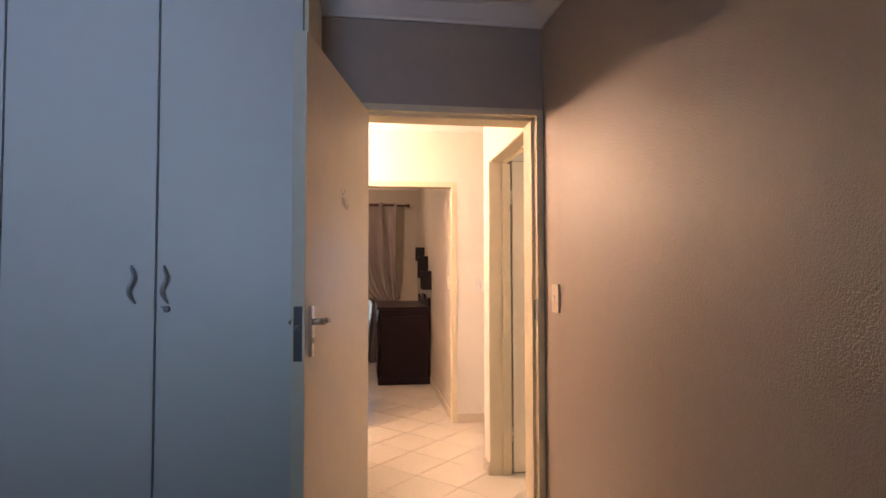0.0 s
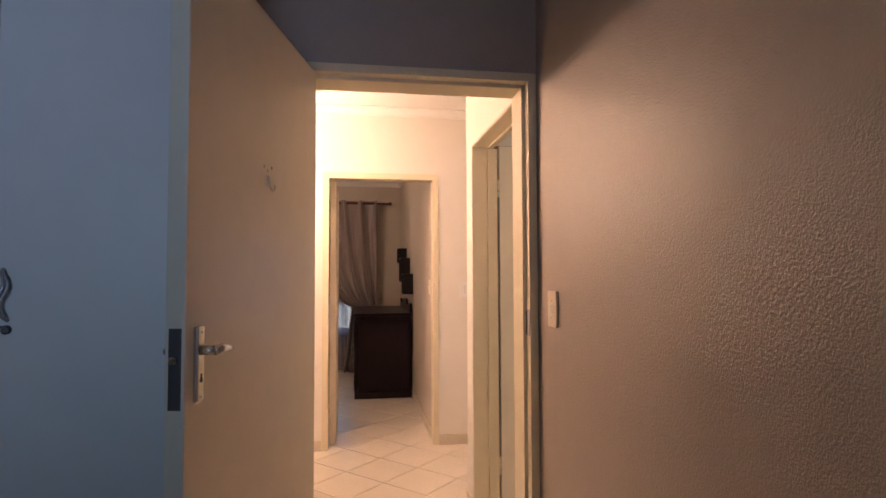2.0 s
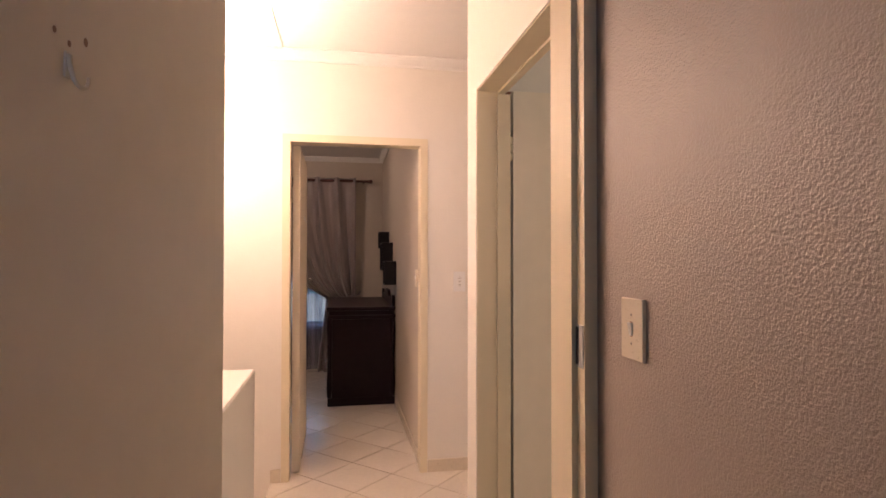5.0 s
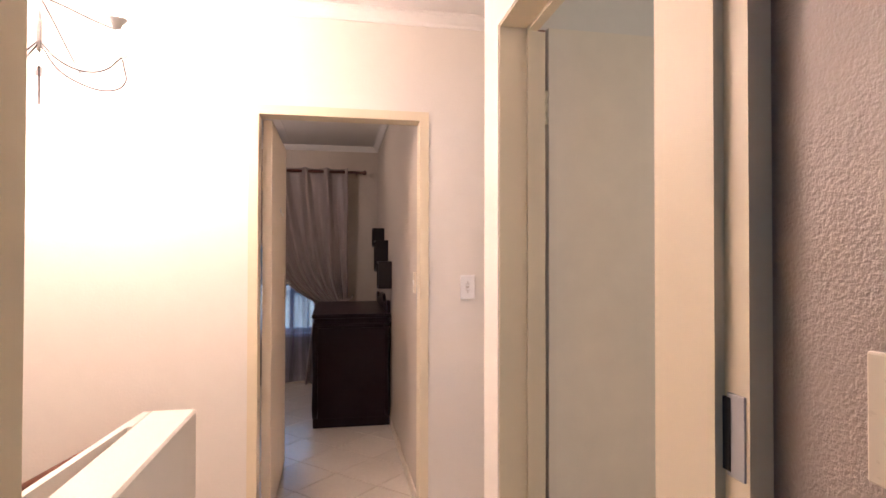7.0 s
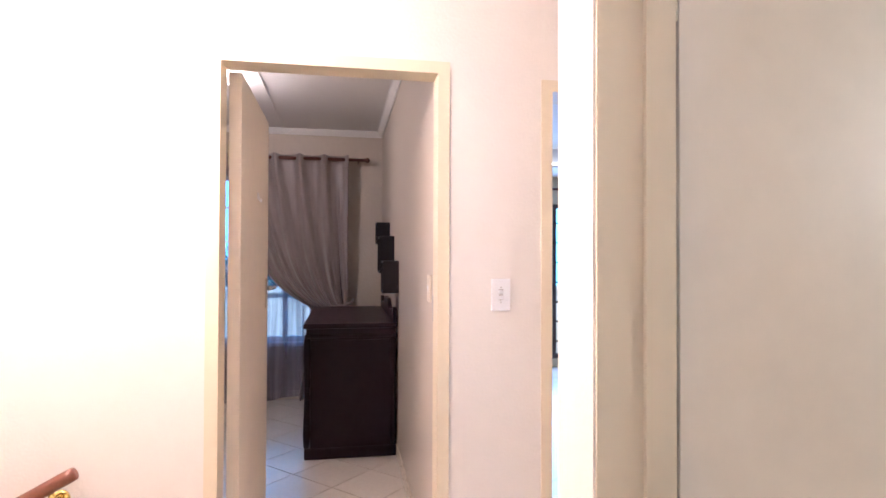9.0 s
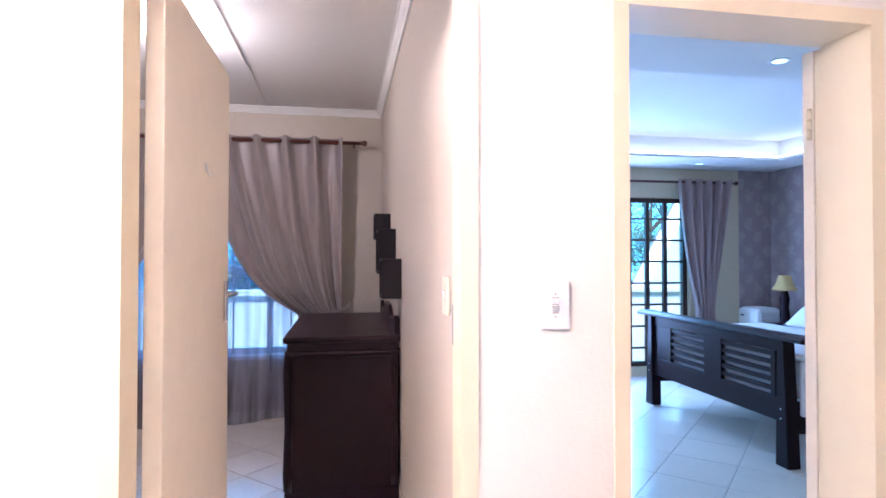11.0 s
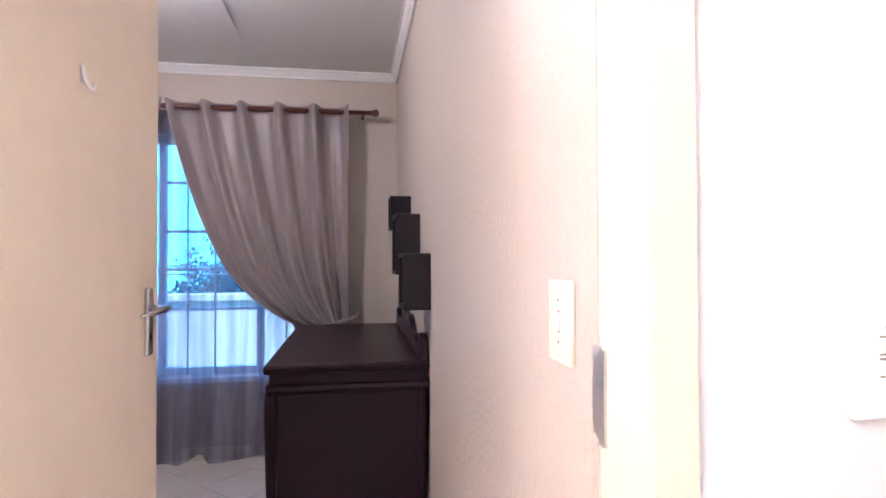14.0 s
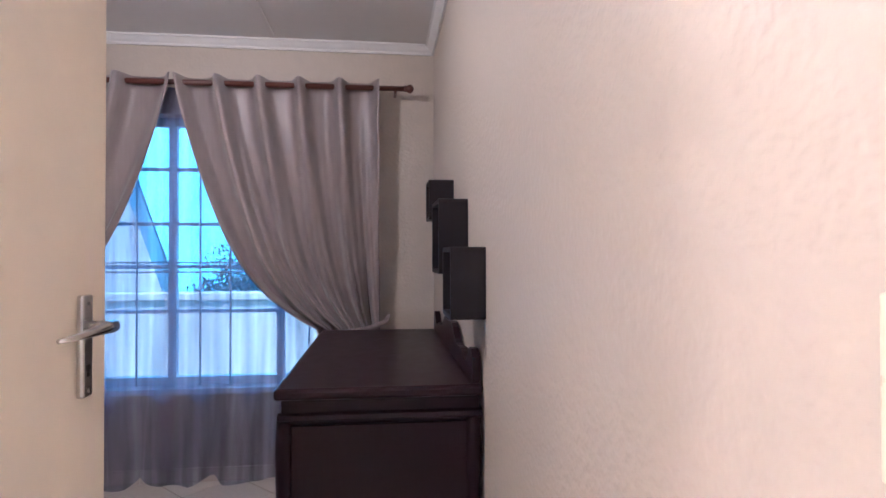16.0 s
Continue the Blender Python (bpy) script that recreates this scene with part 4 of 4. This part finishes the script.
def drape(name, x_in, x_out, tie_in, tie_out, z_top, z_tie, y, waves, amp, material, label, hang=True, bow=1.8, floor=0.02, sweep=False):
    """A tied-back curtain on rings: folds fan from the rod to the tie and hang straight below it."""
    bm = bmesh.new()
    nu, nv = waves * 18, 52
    rows = []
    for v in range(nv + 1):
        row = []
        s = v / nv
        for u in range(nu + 1):
            q = u / nu
            xt, xm = x_in + (x_out - x_in) * q, tie_in + (tie_out - tie_in) * q
            if hang:
                k = min(1.0, s / 0.64)
                g = max(0.0, (s - 0.64) / 0.36)
                z = z_top + (z_tie - z_top) * k + (floor - z_tie) * g
                sag = 0.05 * math.sin(math.pi * k) * (1 - q)
                fall = 0.6 * k ** 1.25 + 0.4 * k ** 7 if sweep else k ** (bow - 0.5 * q)
                x = xt + (xm - xt) * fall + (0.5 * (q - 0.6)) * 0.35 * g
                z -= sag * 0.4
            else:
                z, x = z_top + (floor - z_top) * s, xt
                k = s
            pinch = 1 - 0.45 * (k if hang else 0) + (0.4 * g if hang else 0)
            phase = 2 * math.pi * waves * q
            wob = noise.noise(Vector((q * 7, s * 2.2, x_in))) * 0.9
            if hang:
                ridge = abs(math.cos(0.5 * phase)) ** (9 - 6 * k)
                d = amp * (0.55 - 1.5 * ridge) * (1 - 0.35 * k) + amp * k * (0.40 * math.sin(2 * phase + 1.3 + 2 * wob) + 0.22 * math.sin(3.1 * phase + 4 * wob))
            else:
                d = amp * (math.sin(phase + 3.5 * wob) * (0.6 + 0.6 * s) - 1.4 * s * s * (0.5 + 0.5 * math.sin(0.47 * phase + 1.0 + 3 * wob)) * abs(math.sin(0.5 * phase + wob)))
                x += 0.035 * s * s * math.sin(0.47 * phase + 3 * wob)
                z += 0.03 * s * s * math.sin(0.6 * phase + 2 * wob)
            row.append(bm.verts.new((x + 0.006 * math.cos(phase) * pinch, y + d, z)))
        rows.append(row)
    for a, b in zip(rows, rows[1:]):
        for u in range(nu):
            bm.faces.new((a[u], a[u + 1], b[u + 1], b[u]))
    cur = thing(name, pose(0, 0, 0), label, "curtain")
    cl = part("cloth", bm, material, cur, smooth=True)
    md = cl.modifiers.new("thick", "SOLIDIFY")
    md.thickness = 0.0025
    return cur


cur1 = drape("curtain", -0.520, 0.578, 0.25, 0.578, 2.258, 0.86, RODY, 5, 0.070, "drape", "taupe satin curtain tied back to one side", sweep=True)
cur2 = drape("curtain", -0.535, -1.95, -1.42, -1.95, 2.258, 0.86, RODY, 5, 0.070, "drape", "taupe satin curtain tied back to the far side", sweep=True)
part("tie_band", tube(bmesh.new(), [(0.25, RODY - 0.075, 0.835), (0.36, RODY - 0.09, 0.845), (0.52, RODY - 0.08, 0.87), (0.62, RODY + 0.0, 0.90), (0.64, Y3 - 0.01, 0.925)], [0.012, 0.018, 0.018, 0.014, 0.008], 10), "drape", cur1, "tie-back band", smooth=True)
sheer = drape("voile_curtain", -1.95, 0.57, -1.95, 0.57, 2.215, 0.9, Y3 - 0.047, 11, 0.023, "sheer", "thin lilac-grey voile curtain hanging to the floor", hang=False, floor=0.015)

# ceiling light of the second bedroom
cl2 = thing("ceiling_light", pose(-0.36, 6.42, CEIL2), "round ceiling light with lit bulb in the second bedroom", "ceiling light")
part("base", lathe(bmesh.new(), [(0.07, -0.001), (0.07, -0.02), (0.03, -0.03)], sides=20), "iron", cl2, smooth=True)
part("bulb", lathe(bmesh.new(), [(0.012, -0.03), (0.028, -0.05), (0.03, -0.07), (0.012, -0.09)], sides=16), "bulb", cl2, smooth=True)
lamp("bedroom_2_lamp", "POINT", pose(-0.36, 6.42, CEIL2 - 0.13), 23, (1.0, 0.775, 0.65), 0.10)

# ---- main bedroom ----
FX, FY0, FY1 = 3.33, 6.43, 8.07
bed = thing("bed", pose(0, 0, 0), "dark wooden bed with a slatted footboard and white bedding", "bed")


def leg(y, lean):
    bm = bmesh.new()
    r0 = [(FX - 0.045, y - 0.055), (FX + 0.045, y - 0.055), (FX + 0.045, y + 0.055), (FX - 0.045, y + 0.055)]
    lo = [bm.verts.new((a, b, 0.0)) for a, b in r0]
    hi = [bm.verts.new((FX + (a - FX) * 0.9, y + lean + (b - y) * 0.55, 0.79)) for a, b in r0]
    for k in range(4):
        bm.faces.new((lo[k], lo[(k + 1) % 4], hi[(k + 1) % 4], hi[k]))
    bm.faces.new(lo[::-1]), bm.faces.new(hi)
    bmesh.ops.bevel(bm, geom=bm.edges[:], offset=0.006, segments=2, affect="EDGES")
    return part("foot_post", bm, "dark_wood", bed, "tapered dark foot post")


for y, lean in ((FY0 + 0.05, 0.012), (FY1 - 0.05, -0.012)):
    lg = leg(y, lean)
    for z in (0.30, 0.36):
        bm = lathe(bmesh.new(), [(0.006, 0), (0.006, 0.003)], sides=10)
        bm.transform(Matrix.Translation((FX - 0.0445, y + lean * 0.4, z)) @ Matrix.Rotation(radians(-90), 4, "Y"))
        part("bolt", bm, "silver", lg)
bm = bmesh.new()
prism(bm, [(FX - 0.075, 0.795), (FX - 0.07, 0.81), (FX - 0.04, 0.828), (FX + 0.04, 0.828), (FX + 0.07, 0.81), (FX + 0.075, 0.795), (FX + 0.05, 0.786), (FX - 0.05, 0.786)], FY0 - 0.13, FY1 + 0.10, 1)
part("top_rail", bm, "dark_wood", bed, "rounded dark top rail")
part("upper_rail", boxes(((FX - 0.018, FY0 + 0.08, 0.71), (FX + 0.018, FY1 - 0.10, 0.787)), bevel=0.003), "dark_wood", bed)
part("lower_rail", boxes(((FX - 0.018, FY0 + 0.08, 0.27), (FX + 0.018, FY1 - 0.10, 0.42)), bevel=0.003), "dark_wood", bed)
for y0, y1 in ((FY0 + 0.132, 6.60), (7.085, 7.28), (7.725, FY1 - 0.115)):
    part("stile", boxes(((FX - 0.016, y0, 0.42), (FX + 0.016, y1, 0.71))), "dark_wood", bed)
for p0, p1 in ((6.60, 7.085), (7.28, 7.725)):
    for k in range(5):
        z = 0.448 + k * 0.056
        part("slat", boxes(((FX - 0.010, p0, z), (FX + 0.010, p1, z + 0.030)), bevel=0.002), "dark_wood", bed)
for y in (FY0 + 0.04, FY1 - 0.075):
    part("side_rail", boxes(((FX + 0.045, y, 0.20), (MX - 0.08, y + 0.035, 0.40)), bevel=0.003), "dark_wood", bed)
part("headboard", boxes(((MX - 0.075, FY0, 0.0), (MX - 0.03, FY1 + 0.14, 1.05)), bevel=0.006), "dark_wood", bed)
for y in (FY0 + 0.02, FY1 + 0.115):
    pts = [(MX - 0.05, y, 0.9), (MX - 0.05, y, 1.04), (MX - 0.07, y, 1.12), (MX - 0.13, y, 1.15), (MX - 0.19, y, 1.12), (MX - 0.20, y, 1.07)]
    part("finial", tube(bmesh.new(), pts, [0.022, 0.021, 0.020, 0.019, 0.015, 0.010], 12), "dark_wood", bed, "curled dark headboard finial", smooth=True)
matt = tagged(part("mattress", boxes(((FX + 0.06, FY0 + 0.02, 0.405), (MX - 0.08, FY1 - 0.02, 0.66)), bevel=0.05), "mattress"), "white mattress with white bedding on the dark bed", "mattress")
cov = thing("bed_cover", pose(0, 0, 0), "white bedspread hanging over the bed side", "bedspread")
part("side_fall", boxes(((FX + 0.05, FY0 - 0.02, 0.32), (MX - 1.0, FY0 + 0.015, 0.663)), bevel=0.012), "mattress", cov)
# foot_fall: the shade behind the slats is put into its colour
part("foot_fall", boxes(((FX + 0.022, FY0 + 0.12, 0.40), (FX + 0.046, FY1 - 0.12, 0.70)), bevel=0.010), "shaded_base", cov, "bed base behind the slats, its shade painted grey-brown")
part("top_sheet", boxes(((FX + 0.048, FY0 - 0.02, 0.664), (MX - 1.0, FY1 - 0.03, 0.70)), bevel=0.016), "mattress", cov)


def cushion(name, m, w, h, t, material, label):
    """A stuffed pillow: full in the middle, thin at the seams."""
    bm = bmesh.new()
    n = 14
    for sgn in (1, -1):
        g = [[bm.verts.new(((i / n - 0.5) * w * (1 - 0.06 * math.sin(math.pi * j / n)), (j / n - 0.5) * h * (1 - 0.06 * math.sin(math.pi * i / n)), sgn * t * 0.5 * (max(0, math.sin(math.pi * i / n) * math.sin(math.pi * j / n)) ** 0.45) + 0.004 * noise.noise(Vector((i * 0.6, j * 0.6, sgn))))) for i in range(n + 1)] for j in range(n + 1)]
        for a, b in zip(g, g[1:]):
            for i in range(n):
                bm.faces.new((a[i], a[i + 1], b[i + 1], b[i]))
    bmesh.ops.remove_doubles(bm, verts=bm.verts, dist=0.006)
    ob = part(name, bm, material, smooth=True)
    ob.matrix_world = m
    return tagged(ob, label, "pillow")


cushion("pillow", pose(5.16, 7.12, 0.935, 0, -74, 0), 0.52, 0.68, 0.15, "mattress", "white pillow standing against the headboard")
for y in (7.66, 6.88):
    cushion("pillow", pose(4.82, y, 0.81, 0, -36, 0), 0.46, 0.68, 0.17, "mattress", "plump white pillow leaning on the headboard")
scatter = cushion("scatter_cushion", pose(4.50, 7.33, 0.81, 0, -52, 10), 0.34, 0.36, 0.12, "pillow_grey", "grey scatter cushion with a pale ampersand")
sc = bpy.data.curves.new("ampersand", "FONT")
sc.body, sc.size, sc.extrude, sc.align_x, sc.align_y = "&", 0.24, 0.001, "CENTER", "CENTER"
tmp = bpy.data.objects.new("ampersand", sc)
scene.collection.objects.link(tmp)
bpy.context.view_layer.update()
glyph = bpy.data.meshes.new_from_object(tmp.evaluated_get(bpy.context.evaluated_depsgraph_get()))
bpy.data.objects.remove(tmp)
let = new("ampersand", glyph)
glyph.materials.clear()
glyph.materials.append(M["mattress"])
let.parent = scatter
let.matrix_parent_inverse.identity()
let.matrix_local = pose(0.0, 0.0, 0.063, 0, 0, -90)

stand = thing("nightstand", pose(0, 0, 0), "dark wooden nightstand beside the bed", "nightstand")
part("top", boxes(((MX - 0.60, 8.20, 0.575), (MX - 0.03, 8.72, 0.605)), bevel=0.006), "dark_wood", stand)
part("body", boxes(((MX - 0.56, 8.23, 0.05), (MX - 0.035, 8.69, 0.575))), "dark_wood", stand)
part("drawer", boxes(((MX - 0.575, 8.25, 0.36), (MX - 0.560, 8.67, 0.55)), bevel=0.004), "dark_wood", stand)
part("plinth", boxes(((MX - 0.55, 8.24, 0.0), (MX - 0.05, 8.68, 0.05))), "dark_wood", stand)
tl = thing("table_lamp", pose(5.10, 8.50, 0.605), "table lamp with a dark turned base and cream shade", "table lamp")
part("base", lathe(bmesh.new(), [(0.075, 0), (0.075, 0.015), (0.04, 0.03), (0.048, 0.10), (0.036, 0.19), (0.048, 0.27), (0.03, 0.35), (0.012, 0.37)], sides=18), "dark_wood", tl, smooth=True)
part("shade", lathe(bmesh.new(), [(0.120, 0.362), (0.110, 0.380), (0.076, 0.44), (0.056, 0.515), (0.053, 0.515), (0.072, 0.44), (0.106, 0.380)], sides=24), "lampshade", tl, "cream bell shade", smooth=True)
unit = thing("air_conditioner", pose(0, 0, 0), "white rounded portable appliance on a dark cabinet", "appliance")
part("casing", boxes(((4.98, 8.74, 0.455), (5.28, 9.06, 0.76)), bevel=0.05), "plastic_white", unit, smooth=False)
part("grille", boxes(((4.977, 8.95, 0.66), (4.981, 9.0, 0.675))), "black", unit)
cab = tagged(part("low_cabinet", boxes(((4.93, 8.735, 0.0), (5.42, 9.085, 0.454)), bevel=0.004), "dark_wood"), "low dark wooden cabinet in the corner", "cabinet")

# tray lights
led = thing("led_strip", pose(0, 0, 0), "lit white strip light hidden in the ceiling recess", "strip light")
for lo, hi in (((TR[0] - 0.02, TR[3] + 0.02, 2.335), (TR[1], TR[3] + 0.04, 2.350)), ((TR[1] + 0.02, TR[2], 2.335), (TR[1] + 0.04, TR[3] + 0.04, 2.350)), ((TR[0], TR[2] - 0.04, 2.335), (TR[1], TR[2] - 0.02, 2.350))):
    part("strip", boxes((lo, hi)), "led", led)
for x, y in ((2.77, 5.88), (4.30, 8.74), (3.9, 5.7), (5.2, 7.4)):
    dl = thing("downlight", pose(x, y, 2.30), "small round recessed downlight, lit", "downlight", "downlights in the main ceiling")
    part("trim_ring", lathe(bmesh.new(), [(0.052, -0.0005), (0.050, -0.006), (0.036, -0.005), (0.034, -0.001)], sides=22), "plastic_white", dl, smooth=True)
    part("lens", lathe(bmesh.new(), [(0.033, -0.0015), (0.031, -0.004)], sides=20), "spot", dl)

winm = window("window_1", MWIN[0], MWIN[1], MWIN[2], MWIN[3], MY + 0.05, "window_brown", tuple(MWIN[0] + 0.05 + 0.215 * k for k in range(1, 8)), tuple(0.30 + 0.24 * k for k in range(7)), "brown framed glazed door with small panes")
mrod = thing("curtain_rod", pose(0, 0, 0), "dark curtain rod with turned ends in the main bedroom", "curtain rod")
part("pole", tube(bmesh.new(), [(2.3, MY - 0.09, 2.14), (4.92, MY - 0.09, 2.14)], 0.013, 12), "rod_wood", mrod, smooth=True)
part("finial", lathe(bmesh.new(), [(0.012, 0), (0.024, 0.015), (0.024, 0.03), (0.006, 0.05)], sides=14), "rod_wood", mrod, smooth=True).matrix_local = pose(4.92, MY - 0.09, 2.14, 0, 90, 0)
part("bracket", tube(bmesh.new(), [(4.88, MY, 2.13), (4.88, MY - 0.09, 2.13)], 0.008, 8), "rod_wood", mrod)
drape("curtain", 4.20, 4.83, 4.43, 4.62, 2.17, 0.72, MY - 0.11, 5, 0.07, "main_drape", "grey-brown patterned curtain tied back beside the glazed door", bow=1.5)

# ---- outside ----
M["sky_haze"] = emit_mat("bright_sky_haze", (0.20, 0.64, 1.0), 2.2)
structure("backdrop", boxes(((-140, 70, -12), (140, 70.5, 60))), "sky_haze", "pale blue evening sky far beyond the garden", "sky")
structure("ground", boxes(((-300, MY + 0.3, -2.9), (300, 600, -2.7))), "ground", "grass ground outside the house", "ground")
structure("terrace_wall", boxes(((-7.0, 11.3, -2.7), (7.5, 11.5, 0.78)), ((-7.0, 11.24, 0.78), (7.5, 11.56, 0.86)), bevel=0.01), "garden_wall", "pale plastered garden wall beyond the window", "wall")


def gabled_house(x0, x1, y0, y1, eaves, ridge, label):
    """A plastered house with a steep gable towards the garden and a tiled roof over it."""
    house = thing("house", pose((x0 + x1) / 2, y0, -2.7), label, "house", "neighbouring houses")
    h, e, r = (x1 - x0) / 2, eaves + 2.7, ridge + 2.7
    part("gable_wall", prism(bmesh.new(), [(-h, 0), (h, 0), (h, e), (0, r), (-h, e)], 0.0, y1 - y0, 1), "garden_wall", house, "pale plastered gable wall")
    for side in (-1, 1):
        bm = prism(bmesh.new(), [(side * h * 1.001, e - 0.45), (0, r - 0.35), (0, r - 0.22), (side * h * 1.001, e - 0.32)], y1 - y0 + 0.001, y1 - y0 + 0.4, 1)
        part("roof", bm, "roof_tile", house, "dark tiled roof slope")
    return house


gabled_house(7.2, 11.2, 15.0, 15.7, 0.45, 3.9, "white plastered house with a steep gable beyond the garden")
gabled_house(-7.0, -3.6, 16.0, 16.7, 0.6, 5.4, "pale plastered house with a tall gable behind the trees")


def tree(x, y, h, r, seed):
    """A tapered trunk with limbs, and a crown of many small leaf blades with gaps."""
    rnd = random.Random(seed)
    t = thing("tree", pose(x, y, -2.7), "leafy green garden tree beyond the wall", "tree", "garden trees")
    bm = tube(bmesh.new(), [(0, 0, 0), (0.05, 0, h * 0.3), (0, 0.06, h * 0.6), (0.05, 0, h * 0.85)], [0.16, 0.12, 0.08, 0.03], 9)
    ends = []
    for k in range(9):
        a, z0 = rnd.uniform(0, 6.28), h * rnd.uniform(0.35, 0.7)
        e = (r * 0.7 * math.cos(a), r * 0.7 * math.sin(a), z0 + h * rnd.uniform(0.1, 0.3))
        ends.append(e)
        tube(bm, [(0, 0, z0), tuple(0.5 * c + (0, 0, z0 * 0.5)[i] for i, c in enumerate(e)), e], [0.06, 0.035, 0.012], 6)
    part("trunk", bm, "bark", t, smooth=True)
    verts, faces = [], []
    centres = ends + [(rnd.uniform(-0.6, 0.6) * r, rnd.uniform(-0.6, 0.6) * r, h * rnd.uniform(0.45, 1.0)) for _ in range(14)]
    for c in centres:
        cr = r * rnd.uniform(0.28, 0.5)
        for _ in range(260):
            d = Vector((rnd.gauss(0, 1), rnd.gauss(0, 1), rnd.gauss(0, 0.8))).normalized() * cr * rnd.uniform(0.4, 1.0)
            p = Vector(c) + d
            u = Vector((rnd.gauss(0, 1), rnd.gauss(0, 1), rnd.gauss(0, 1))).normalized()
            w = u.orthogonal().normalized()
            s = rnd.uniform(0.05, 0.11)
            i = len(verts)
            verts += [p - u * s, p + w * s * 0.4, p + u * s, p - w * s * 0.4]
            faces.append((i, i + 1, i + 2, i + 3))
    me = bpy.data.meshes.new("crown")
    me.from_pydata(verts, [], faces)
    me.materials.append(M["foliage"])
    cr = new("crown", me)
    cr.parent = t


for k, (x, y, h, r) in enumerate(((-2.5, 18.5, 3.5, 1.4), (-0.9, 17.5, 3.6, 1.4), (0.9, 16.4, 3.3, 1.2), (-3.2, 25.0, 4.6, 2.0), (12.4, 23.5, 8.0, 2.8), (14.6, 26.0, 8.4, 2.6))):
    tree(x, y, h, r, k)

# ---- floors laid with single tiles ----
tiles("floor_landing", 0.0, XC + 0.16, Y1A, Y2B, "cream diagonal floor tiles with tan grout on the landing")
tiles("floor_passage", XC + 0.16, 2.62, YN, Y2M, "cream diagonal floor tiles in the side passage")
tiles("floor_bedroom_2", -2.78, X3, Y2B, Y3, "cream diagonal floor tiles in the second bedroom")
tiles("floor_main", X3 + 0.12, MX, Y2M, MY, "pale diagonal floor tiles in the main bedroom", size=0.40, gap=0.004, bed="pale_grout")
structure("floor_bathroom", boxes(((XC + 0.16, 1.6, -0.2), (3.06, YN, -0.001))), "tile", "pale bathroom floor", "floor")
